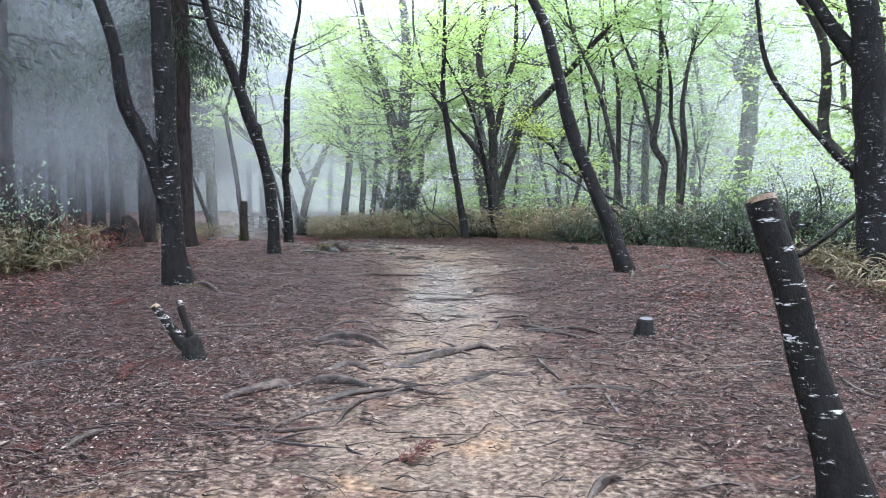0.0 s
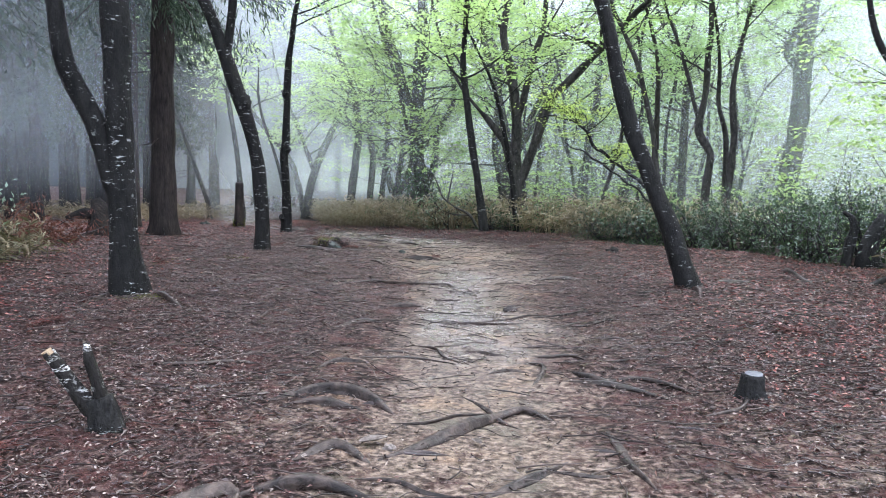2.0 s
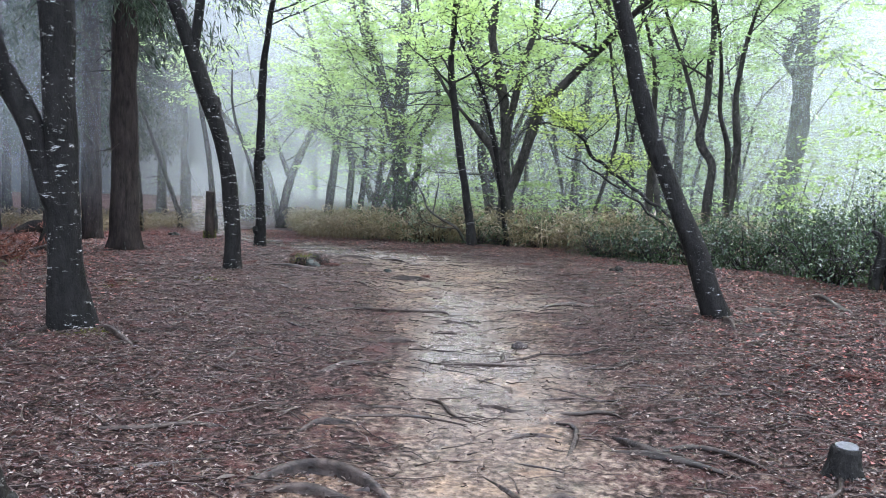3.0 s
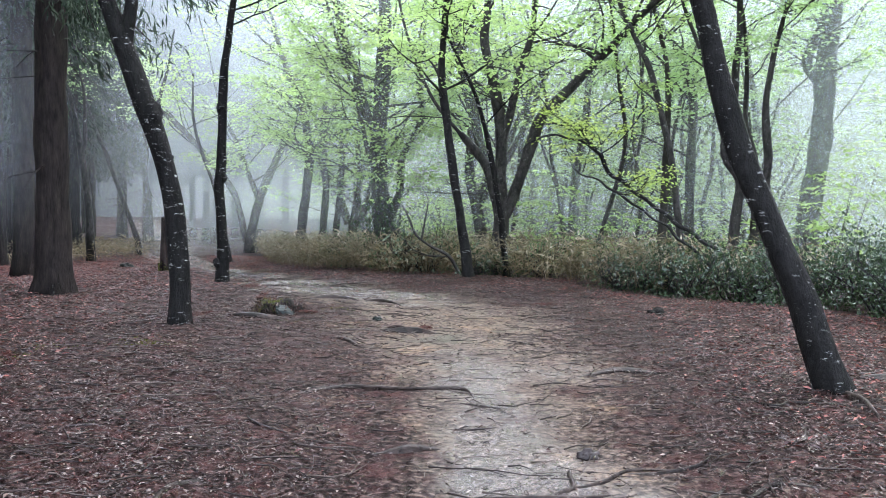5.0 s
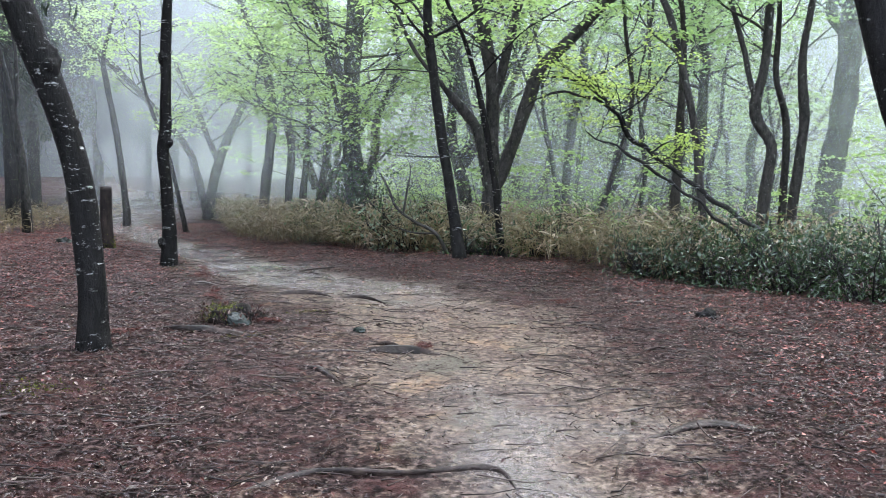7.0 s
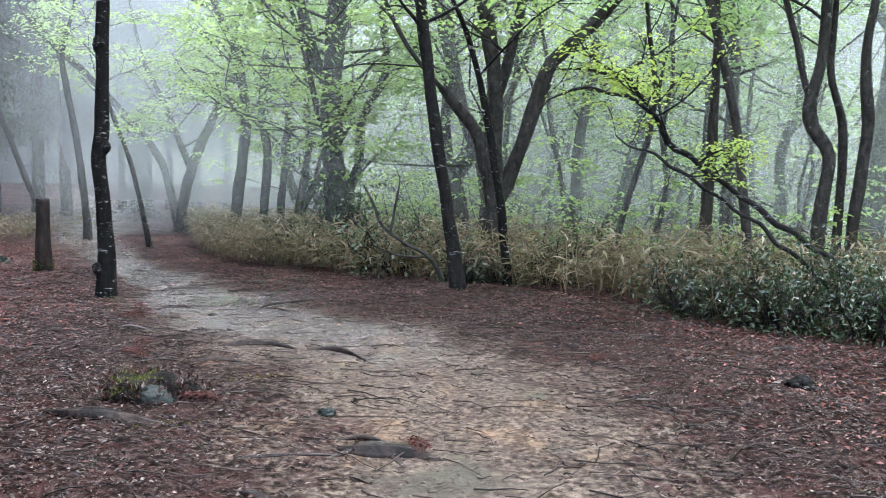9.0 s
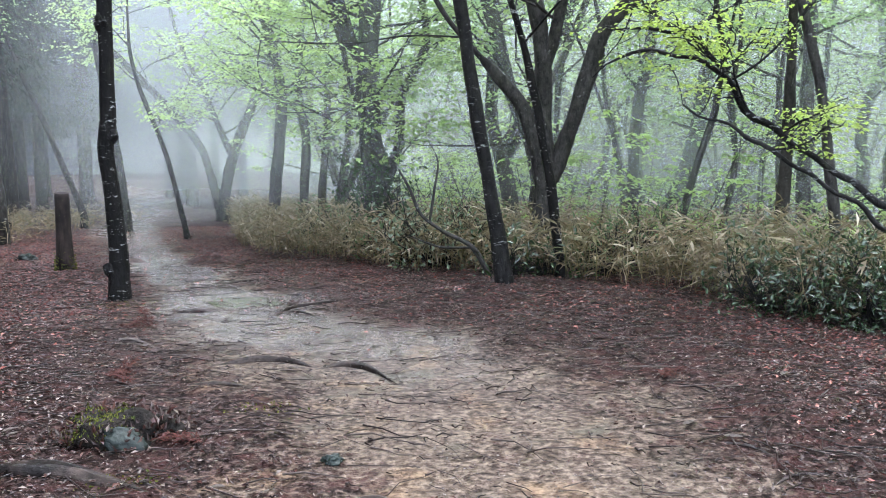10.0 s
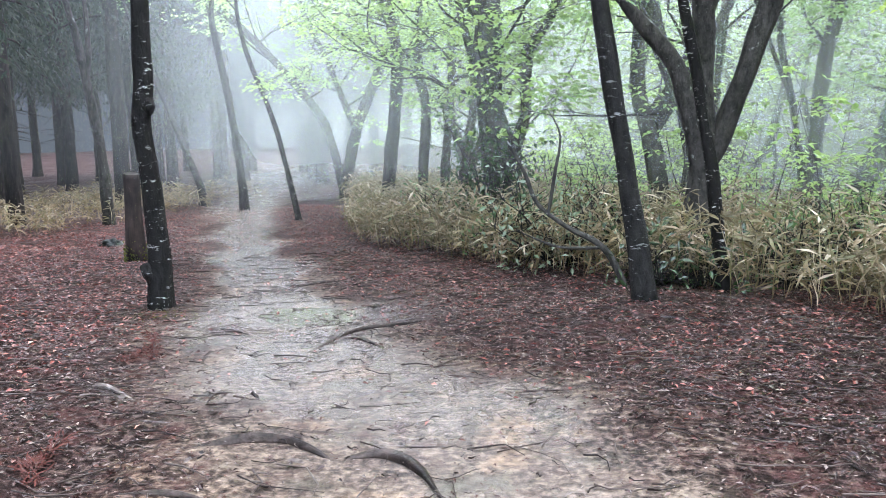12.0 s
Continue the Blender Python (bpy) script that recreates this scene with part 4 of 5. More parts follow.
# ---- undergrowth ----
def bamboo_grass(name, label, places, high, green):
    """Thin canes with narrow, half-dry blades."""
    at, way, up, length, width = [], [], [], [], []
    for x, y in places:
        z = float(lie(x, y))
        h = high * rng.uniform(0.3, 1.15)
        lx, ly = rng.normal(0, 0.2, 2)
        at.append((x, y, z - 0.03)), way.append((lx, ly, 1)), up.append(rng.normal(0, 1, 3)), length.append(h), width.append(0.012)
        for k in range(8):
            f = rng.uniform(0.3, 1.0)
            a = rng.uniform(0, 6.28)
            at.append((x + lx * h * f, y + ly * h * f, z + h * f)), way.append((math.cos(a), math.sin(a), rng.uniform(-0.5, 1.0)))
            up.append((rng.normal(0, 0.4), rng.normal(0, 0.4), 1)), length.append(rng.uniform(0.1, 0.26)), width.append(rng.uniform(0.014, 0.036))
    me = blades(name, at, way, up, np.array(length), np.array(width), 0.03, 0.12)
    tagged(part(name, me, green), label, "bamboo grass", kind="stuff")


def strip(n, y0, y1, near, deep):
    out = []
    while len(out) < n:
        y = rng.uniform(y0, y1)
        d = near + deep * rng.uniform(0, 1) ** 1.6
        x = float(edge(y)) + d
        out.append((x + rng.normal(0, 0.12), y + 0.35 * d * (y > 16) + rng.normal(0, 0.12)))
    return out


bamboo_grass("bamboo_grass", "half-dry bamboo grass, straw and green, along the path", strip(6400, 17.6, 37, 0.0, 4.5), 0.72, GRASS_DRY)
bamboo_grass("bamboo_grass", "half-dry bamboo grass at the foot of the stout tree", strip(420, 6.5, 12.5, 0.1, 2.5), 0.36, GRASS_OLIVE)
bamboo_grass("bamboo_grass", "yellow-green bamboo grass by the dark stand", [(rng.normal(-5.9, 0.45), rng.normal(11.4, 0.7)) for _ in range(750)], 0.5, GRASS_OLIVE)
bamboo_grass("bamboo_grass", "dim bamboo grass under the cedars", [(rng.uniform(-14, -8.5), rng.uniform(26, 38)) for _ in range(900)], 0.5, GRASS_DRY)


def bush(label, x, y, wide, high, count, leaf=0.066, material=LEAF_GLOSS, lean=(0, 0), name="bush"):
    """A dense shrub: crooked stems from one foot, twigs, leaves clustered at their ends."""
    z = float(lie(x, y))
    root = thing(name, x, y, z, label, "bush", "evergreen bushes")
    lines, ends = [], []
    for k in range(16):
        a = rng.uniform(0, 6.28)
        b = wander((0.1 * math.cos(a), 0.1 * math.sin(a), -0.03), (math.cos(a) * wide / high + lean[0], math.sin(a) * wide / high + lean[1], 1.1), high * rng.uniform(0.7, 1.3), 0.014, 0.004, 0.0, 0.35, 6)
        lines.append(curve(b, 0.15))
        for q in b[2:]:
            for _ in range(3):
                c = wander(q[:3], rng.normal(0, 1, 3) + (0, 0, 0.3), 0.32, 0.005, 0.002, 0.1, 0.4, 3)
                lines.append(np.array(c))
                ends.append(c[-1][:3])
    tagged(part("stemwork", tubes("stemwork", lines, 4), BARK_DARK, root), kind="stuff")
    per = max(2, int(1.3 * count) // len(ends))
    c = np.repeat(np.array(ends), per, axis=0)
    n = len(c)
    at = c + rng.normal(0, 0.09, (n, 3))
    at[:, 2] = np.maximum(at[:, 2], 0.03)
    part("foliage", blades("foliage", at, rng.normal(0, 1, (n, 3)) + (0, 0, 0.15), rng.normal(0, 0.6, (n, 3)) + (0, 0, 1), leaf * rng.uniform(0.7, 1.25, n), leaf * rng.uniform(0.35, 0.5, n), 0.05), material, root)
    return root


for x, y, w, h, c in ((2.75, 18.2, 0.45, 0.42, 1000), (3.35, 17.5, 0.6, 0.55, 1500), (4.0, 17.2, 0.65, 0.65, 1700), (4.4, 16.2, 0.7, 0.75, 1900), (5.1, 15.6, 0.75, 0.85, 2000), (5.0, 14.6, 0.6, 0.7, 1400), (6.1, 14.9, 0.7, 0.95, 1500), (5.6, 16.9, 0.7, 0.8, 1400), (5.9, 12.9, 0.6, 0.6, 900), (6.4, 16.0, 0.7, 1.0, 1400)):
    bush("evergreen bush with glossy dark green leaves", x, y, w, h, c)
for x, y, w, h, c in ((1.9, 21.0, 0.35, 0.45, 260), (2.7, 21.6, 0.4, 0.55, 300), (3.9, 20.6, 0.4, 0.5, 300), (-0.6, 22.9, 0.4, 0.6, 240), (-1.7, 24.6, 0.4, 0.6, 220), (0.3, 23.2, 0.45, 0.7, 260)):
    bush("low green shrub growing among the bamboo grass", x, y, w, h, c, 0.075, LEAF_SHRUB)
bush("climbing evergreen shrub round the grey trunk", -0.9, 24.2, 0.5, 1.6, 700, 0.1)
bush("low evergreen shrub in the grass", -0.1, 21.9, 0.45, 0.75, 260, 0.09, LEAF_PALE)
bush("low broad-leaved shrub at the tree's foot", 0.85, 20.75, 0.35, 0.3, 260, 0.1)
bush("shrub with pale bluish-green leaves above the grass", -5.55, 11.6, 0.35, 1.0, 200, 0.075, LEAF_PALE)


def dead_brush(x, y, wide, high):
    root = thing("dead_brush", x, y, float(lie(x, y)), "heap of dead red-brown brush and needles", "brush")
    lines = [curve(wander((rng.normal(0, wide * 0.4), rng.normal(0, wide * 0.4), -0.02), (rng.normal(0, 1), rng.normal(0, 1), 1.0), high * rng.uniform(0.6, 1.3), 0.012, 0.004, -0.2, 0.5, 6), 0.15) for _ in range(26)]
    tagged(part("stemwork", tubes("stemwork", lines, 5), TWIG_WOOD, root), kind="stuff")
    pts = np.vstack([l[:, :3] for l in lines])
    c = np.repeat(pts, 7, axis=0) + rng.normal(0, 0.06, (len(pts) * 7, 3))
    c[:, 2] = np.maximum(c[:, 2], 0.02)
    part("foliage", blades("foliage", c, rng.normal(0, 1, (len(c), 3)) - (0, 0, 0.5), rng.normal(0, 1, (len(c), 3)), rng.uniform(0.06, 0.16, len(c)), 0.02), DEAD_FERN, root)


dead_brush(-6.3, 12.6, 0.8, 0.9)
dead_brush(-6.1, 14.6, 0.6, 0.6)
dead_brush(-7.2, 13.2, 0.9, 0.9)


# the low slanting bough with young leaves over the bushes
def slanting_bough():
    root = thing("low_bough", 3.95, 17.35, float(lie(3.95, 17.35)), "long slanting bough with young yellow-green leaves above the bushes", "bough")
    main = [(0.15, -0.15, -0.05, 0.042), (-0.11, 0.15, 0.6, 0.036), (-0.51, 0.39, 0.9, 0.036), (-0.98, 0.66, 1.28, 0.035), (-1.47, 0.95, 1.68, 0.035), (-1.72, 1.1, 2.04, 0.03), (-1.98, 1.25, 2.2, 0.024), (-2.3, 1.43, 2.26, 0.02), (-2.5, 1.55, 2.23, 0.014), (-2.75, 1.7, 2.05, 0.006)]
    second = [(0.0, -0.05, 0.1, 0.028), (-0.38, 0.15, 0.55, 0.026), (-0.84, 0.4, 0.97, 0.025), (-1.22, 0.61, 1.25, 0.023), (-1.61, 0.83, 1.53, 0.02), (-2.06, 1.08, 1.77, 0.01)]
    third = [(-1.72, 1.1, 2.04, 0.02), (-2.0, 1.0, 2.35, 0.018), (-2.4, 1.1, 2.42, 0.015), (-2.75, 1.25, 2.47, 0.008)]
    lines = [curve(l, 0.08) for l in (main, second, third)]
    for l in lines:
        l[:, :3] += np.stack([0.018 * np.sin(np.arange(len(l)) * f + f) for f in (0.9, 0.6, 1.3)], 1)
    part("limb", tubes("limb", [l * (1, 1, 1, 0.8) for l in lines], 8, 0, 0.1), BARK_DARK, root)
    twigs, crown = limbs_and_leaves([l for l in lines], 1.2, 20, 0.75, 0.05, 11, 0.24)
    tagged(part("branchwork", tubes("branchwork", twigs, 5), BARK_DARK, root), kind="stuff")
    part("crown", crown, LEAF_YELLOW, root)


slanting_bough()


# ---- stumps, post, rock ----
def cut_top(name, x, y, z, r, normal, material, parent):
    bm = bmesh.new()
    m = Matrix.Translation((x, y, z)) @ Vector(normal).to_track_quat("Z", "Y").to_matrix().to_4x4()
    a = np.linspace(0, 2 * np.pi, 16, endpoint=False)
    low = [bm.verts.new(m @ Vector((r * 1.02 * math.cos(t) * (1 + 0.06 * math.sin(3 * t)), r * 1.02 * math.sin(t), -0.02))) for t in a]
    top = [bm.verts.new(m @ Vector((r * 0.96 * math.cos(t) * (1 + 0.06 * math.sin(3 * t)), r * 0.96 * math.sin(t), 0.006))) for t in a]
    bm.faces.new(top)
    for i in range(16):
        bm.faces.new((low[i], low[i - 1], top[i - 1], top[i]))
    return part(name, bm, material, parent)


def leaning_pole():
    x, y = 1.78, 3.79
    root = thing("cut_trunk", x, y, float(lie(x, y)), "leaning sawn-off trunk with white-banded black bark", "stump")
    line = curve([(0.05, -0.03, -0.15, 0.135), (0.02, -0.01, 0.04, 0.12), (-0.03, 0.01, 0.22, 0.096), (-0.14, 0.07, 0.6, 0.082), (-0.24, 0.11, 1.0, 0.075), (-0.35, 0.16, 1.36, 0.07)], 0.05)
    part("trunk", tubes("trunk", [line], 16, 0.3, 0.03), BARK_BIRCH, root)
    cut_top("cut_face", -0.35, 0.16, 1.362, 0.068, (-0.22, 0.3, 1), CUT_WOOD, root)


leaning_pole()


def snag():
    x, y = -1.87, 6.45
    root = thing("broken_stump", x, y, float(lie(x, y)), "broken two-pronged stump with flaking white bark", "stump")
    part("trunk", tubes("trunk", [curve([(0.01, 0, -0.1, 0.09), (0, 0, 0.04, 0.072), (-0.03, -0.01, 0.17, 0.06)], 0.03)], 12, 0.4, 0.1), BARK_DARK, root)
    part("prong", tubes("prong", [curve([(-0.05, -0.01, 0.1, 0.045), (-0.1, -0.03, 0.18, 0.04), (-0.17, -0.05, 0.29, 0.033), (-0.25, -0.07, 0.41, 0.03)], 0.03)], 12, 0, 0.1), BARK_FLAKE, root)
    part("prong", tubes("prong", [curve([(0, 0.01, 0.1, 0.05), (-0.01, 0, 0.17, 0.04), (-0.035, -0.01, 0.28, 0.032), (-0.06, -0.02, 0.36, 0.03), (-0.075, -0.02, 0.45, 0.014)], 0.03)], 12, 0, 0.12), BARK_FLAKE, root)
    cut_top("cut_face", -0.25, -0.07, 0.412, 0.028, (-0.5, -0.2, 0.8), CUT_WOOD, root)


snag()


def small_stump():
    x, y = 1.74, 7.45
    root = thing("tree_stump", x, y, float(lie(x, y)), "low dark sawn stump with a grey wet top", "stump")
    part("trunk", tubes("trunk", [curve([(0, 0, -0.08, 0.1), (0, 0, 0.03, 0.066), (0.005, 0, 0.14, 0.058)], 0.02)], 14, 0.6, 0.07), BARK_DARK, root)
    cut_top("cut_face", 0.005, 0, 0.142, 0.056, (0, -0.1, 1), CUT_GREY, root)


small_stump()


def broken_stump(x, y):
    root = thing("broken_stump", x, y, float(lie(x, y)), "black broken stump with upturned dead limbs among the bushes", "stump")
    part("trunk", tubes("trunk", [curve([(0, 0, -0.1, 0.16), (0, 0, 0.2, 0.13), (0.05, 0, 0.45, 0.11), (0.16, 0.02, 0.72, 0.05)], 0.05)], 12, 0.3, 0.14), BARK_DARK, root)
    part("limb", tubes("limb", [curve([(-0.3, -0.02, -0.05, 0.08), (-0.26, 0, 0.3, 0.07), (-0.22, 0, 0.5, 0.05), (-0.25, 0, 0.66, 0.04), (-0.38, -0.02, 0.74, 0.02)], 0.05)], 10, 0, 0.14), BARK_DARK, root)
    part("limb", tubes("limb", [curve([(0.05, 0, 0.42, 0.07), (0.3, 0, 0.52, 0.045), (0.58, 0.02, 0.66, 0.04)], 0.05)], 10, 0, 0.1), BARK_DARK, root)
    part("limb", tubes("limb", [curve([(0.6, 0.1, 0.62, 0.014), (0.56, 0.1, 1.0, 0.014), (0.42, 0.12, 1.4, 0.008)], 0.08)], 6, 0, 0.1), BARK_DARK, root)


broken_stump(5.45, 13.9)


def old_post():
    x, y = -5.22, 22.95
    root = thing("wooden_post", x, y, float(lie(x, y)), "weathered round wooden post with a mossy foot", "post")
    part("post", tubes("post", [curve([(-0.01, 0, -0.2, 0.125), (0, 0, 0.3, 0.112), (0.0, 0, 0.7, 0.1), (0.01, 0, 1.06, 0.092)], 0.06)], 14, 0.12, 0.04), POST_WOOD, root)
    cut_top("cut_face", 0.01, 0, 1.062, 0.09, (0.1, -0.1, 1), POST_WOOD, root)
    n = 260
    a, z = rng.uniform(0, 6.28, n), np.abs(rng.normal(0, 0.1, n))
    at = np.stack([0.122 * np.cos(a), 0.122 * np.sin(a), z], 1)
    tagged(part("moss", blades("moss", at, np.stack([np.cos(a), np.sin(a), rng.uniform(0, 1, n)], 1), rng.normal(0, 1, (n, 3)), 0.035, 0.02), MOSS, root, "green moss"), kind="stuff")


old_post()


def tufts(name, points, material, parent, size=0.03):
    n = len(points)
    return part(name, blades(name, points, rng.normal(0, 0.6, (n, 3)) + (0, 0, 0.7), rng.normal(0, 1, (n, 3)), size * rng.uniform(0.6, 1.4, n), size * 0.5), material, parent)


def mossy_rock():
    x, y = -1.95, 15.1
    root = thing("mossy_rock", x, y, float(lie(x, y)) - 0.01, "wet rock half buried in humus, capped with yellow-green moss", "rock")
    hump = lump(0.27, 0.2, 0.15, 5.0, 0.45)
    hump.normal_update()
    skin = [(v.co.copy(), v.normal.copy()) for v in hump.verts if v.normal.z > 0.05]
    part("hump", hump, HUMUS, root, "dark humus")
    slab = part("rock", lump(0.1, 0.03, 0.065, 3.0, 0.5), ROCK, root, "grey-green rock face")
    slab.location, slab.rotation_euler = (0.09, -0.16, 0.06), (-0.75, 0.25, 0.2)
    moss = [p for p, n in skin if p.x + 0.3 * p.y < 0.06 + 0.06 * rng.normal() and p.z > 0.03]
    rest = [p for p, n in skin if p.z < 0.13]
    at = np.repeat(np.array([tuple(p) for p in moss]), 7, axis=0)
    tagged(tufts("moss", at + rng.normal(0, 0.008, at.shape), MOSS, root, 0.017), kind="stuff")
    at = np.repeat(np.array([tuple(p) for p in rest]), 2, axis=0) * (1.08, 1.08, 1)
    tagged(tufts("skirt", at + rng.normal(0, 0.015, at.shape), LITTER, root, 0.04), kind="stuff")


mossy_rock()


def stone(x, y, s, label, material=ROCK):
    ob = part("stone", lump(s, s * 0.8, s * 0.6, x * 3 + y, 0.5), material)
    ob.location = (x, y, float(lie(x, y)) + s * 0.15)
    tagged(ob, label, "stone", "stones on the ground")


stone(2.26, 15.2, 0.1, "dark rounded knot of wood lying in the litter", BARK_DARK)
stone(0.42, 10.2, 0.06, "dark lump of soil and needles on the path", TWIG_WOOD)
stone(-0.85, 14.75, 0.05, "small dark stone on the path")
stone(-0.42, 6.4, 0.03, "small pale stone beside a root", PALE_WOOD)
stone(-6.6, 24.9, 0.14, "dark stone beside the path")
stone(-0.85, 24.0, 0.1, "dark stone beside the path")


def moss_patch(x, y, wide, deep, n):
    at = np.stack([rng.normal(x, wide, n), rng.normal(y, deep, n), np.zeros(n)], 1)
    at[:, 2] = lie(at[:, 0], at[:, 1]) - 0.005
    me = blades("moss_patch", at, rng.normal(0, 0.7, (n, 3)) + (0, 0, 0.6), rng.normal(0, 1, (n, 3)), rng.uniform(0.008, 0.022, n), 0.014)
    tagged(part("moss_patch", me, MOSS), "flat patch of yellow-green moss on the soil", "moss", kind="stuff")


for p in ((-2.72, 12.75, 0.12, 0.1, 500), (-3.5, 12.6, 0.12, 0.08, 400), (-3.55, 12.2, 0.08, 0.06, 250), (-2.85, 9.75, 0.1, 0.07, 400), (-3.5, 19.75, 0.2, 0.14, 500), (-1.75, 14.5, 0.1, 0.06, 250), (-1.3, 15.6, 0.12, 0.06, 160)):
    moss_patch(*p)


# ---- roots and fallen sticks ----
def root_line(thick, points, material=ROOT_WOOD, label="bare wet tree root creeping across the path", name="tree_root", category="root"):
    r = (1.0 if points[0][1] < 8 else 0.8) * thick
    x0, y0 = points[0]
    z0 = float(lie(x0, y0))
    line = []
    n = len(points)
    for i, (x, y) in enumerate(points):
        k = (0.55 if i == 0 else 1.0 if i < n - 1 else 0.35)
        line.append((x - x0, y - y0, float(lie(x, y)) - z0 + r * (0.3 if 0 < i < n - 1 else -0.6), r * k))
    ob = part(name, tubes(name, [curve(line, 0.04)], 10, 0, 0.3), material)
    ob.location = (x0, y0, z0)
    return tagged(ob, label, category, "roots and sticks on the path")


root_line(0.03, [(-1.47, 5.29), (-1.29, 5.55), (-1.07, 5.77), (-1.01, 5.63)])
root_line(0.035, [(-1.05, 5.74), (-0.75, 5.89), (-0.35, 5.75)])
root_line(0.04, [(-1.2, 7.11), (-0.88, 7.32), (-0.63, 7.23), (-0.42, 6.97)])
root_line(0.03, [(-0.46, 6.23), (-0.19, 6.52), (0.12, 6.95), (0.31, 7.15), (0.48, 6.97)])
root_line(0.03, [(-0.86, 6.17), (-0.68, 6.38), (-0.47, 6.17)])
root_line(0.022, [(-0.91, 5.33), (-0.53, 5.63), (-0.15, 5.81)])
root_line(0.02, [(-0.01, 5.78), (0.26, 6.01), (0.48, 6.3)])
root_line(0.022, [(0.74, 6.79), (0.74, 6.26), (0.82, 5.9)])
root_line(0.025, [(0.68, 7.98), (0.84, 7.72), (1.01, 7.51)])
root_line(0.025, [(0.48, 9.05), (0.77, 8.68)])
root_line(0.02, [(-0.16, 5.63), (0.17, 5.61)])
root_line(0.02, [(0.37, 5.3), (0.83, 5.34)])
root_line(0.022, [(-1.35, 11.44), (-1.04, 11.66), (-0.64, 11.65), (-0.19, 11.75), (-0.09, 11.46)])
root_line(0.03, [(-1.23, 13.59), (-1.11, 13.47), (-0.92, 13.17)])
root_line(0.03, [(-0.82, 14.06), (-0.57, 14.23), (-0.41, 13.86)])
root_line(0.03, [(-2.42, 14.68), (-2.07, 14.64), (-1.55, 14.43)])
root_line(0.025, [(0.7, 12.14), (1.13, 12.28), (1.52, 12.08)])
root_line(0.03, [(-0.78, 10.17), (-0.57, 10.29), (-0.38, 10.35)])
root_line(0.025, [(-0.6, 12.32), (-0.18, 12.69)])
root_line(0.02, [(-0.87, 11.55), (-0.48, 11.94)])
root_line(0.04, [(-2.51, 14.73), (-2.22, 14.58), (-1.94, 14.55), (-1.48, 14.31)])
root_line(0.035, [(-0.84, 14.26), (-0.65, 14.13), (-0.42, 14.09), (-0.19, 13.98)])
root_line(0.03, [(-0.77, 14.34), (-0.62, 14.33), (-0.46, 14.22)])
root_line(0.02, [(-1.83, 16.13), (-1.47, 16.19)])
root_line(0.026, [(-1.77, 16.57), (-1.57, 16.67), (-1.39, 16.69), (-1.23, 16.6), (-1.11, 16.52)])
root_line(0.03, [(-1.1, 16.56), (-0.91, 16.61), (-0.74, 16.47), (-0.56, 16.15)])
root_line(0.02, [(-1.74, 18.45), (-1.63, 18.98), (-1.37, 19.14), (-0.87, 19.5)])
root_line(0.02, [(-1.68, 18.81), (-1.5, 18.77), (-1.21, 18.43)])
root_line(0.02, [(-2.82, 21.15), (-2.54, 21.37), (-2.08, 21.35)])
root_line(0.035, [(2.68, 11.81), (2.96, 11.76), (3.41, 11.7)])
root_line(0.04, [(2.46, 11.48), (2.38, 10.98), (2.29, 10.55)])
root_line(0.02, [(1.74, 11.27), (1.84, 11.06), (2.02, 11.18), (2.39, 10.9), (2.69, 10.66)])
root_line(0.05, [(3.92, 13.29), (3.87, 12.43), (3.78, 11.41)])
root_line(0.04, [(-3.22, 9.28), (-3.16, 9.86), (-3.13, 10.18)])
root_line(0.04, [(-2.9, 10.09), (-2.61, 9.7), (-2.35, 9.41)])
root_line(0.025, [(-1.98, 4.38), (-1.94, 4.66), (-1.87, 4.88)])
root_line(0.03, [(0.64, 3.82), (0.76, 4.01), (0.87, 4.1)])
root_line(0.02, [(2.75, 6.04), (2.7, 5.6), (2.81, 5.47)])
root_line(0.02, [(-1.02, 7.89), (-0.89, 8.06), (-0.64, 8.04)])
root_line(0.025, [(-1.06, 9.08), (-0.85, 9.31), (-0.66, 9.39)])
root_line(0.03, [(-1.08, 7.0), (-0.84, 7.06), (-0.59, 7.0)])
root_line(0.03, [(0.43, 8.86), (0.56, 8.73)])
root_line(0.02, [(0.62, 7.77), (0.91, 7.62), (1.26, 7.4)])
root_line(0.02, [(0.42, 8.25), (0.52, 8.05), (0.39, 7.59)])
root_line(0.02, [(1.37, 15.03), (1.91, 15.16)])
root_line(0.02, [(2.3, 16.24), (2.84, 16.42), (3.19, 16.2)])
root_line(0.03, [(-2.75, 17.4), (-2.57, 17.31), (-2.39, 17.25)])
root_line(0.02, [(-5.24, 21.57), (-5.21, 22.22), (-5.13, 22.32)])
root_line(0.02, [(-1.83, 16.03), (-1.64, 16.07), (-1.45, 16.05)])


def stick(r, points):
    root_line(r, points, TWIG_WOOD, "dark wet fallen stick on the litter", "fallen_stick", "stick")


stick(0.012, [(-3.19, 6.21), (-2.95, 6.42), (-2.57, 6.47)])
stick(0.010, [(-0.99, 4.5), (-0.85, 4.74), (-0.69, 4.89)])
stick(0.010, [(-0.54, 4.69), (-0.49, 4.5), (-0.39, 4.41)])
stick(0.010, [(0.5, 4.55), (0.79, 4.84)])
stick(0.008, [(-0.87, 4.64), (-0.59, 4.36)])
stick(0.008, [(-1.8, 5.13), (-1.44, 4.7)])
stick(0.012, [(3.34, 7.7), (3.51, 7.51), (3.78, 7.4)])
stick(0.012, [(1.17, 3.95), (1.34, 4.01), (1.44, 3.97)])
stick(0.010, [(0.04, 4.04), (0.12, 3.79)])
stick(0.010, [(-0.25, 4.01), (-0.18, 3.86)])
stick(0.012, [(0.05, 8.5), (0.4, 8.62)])
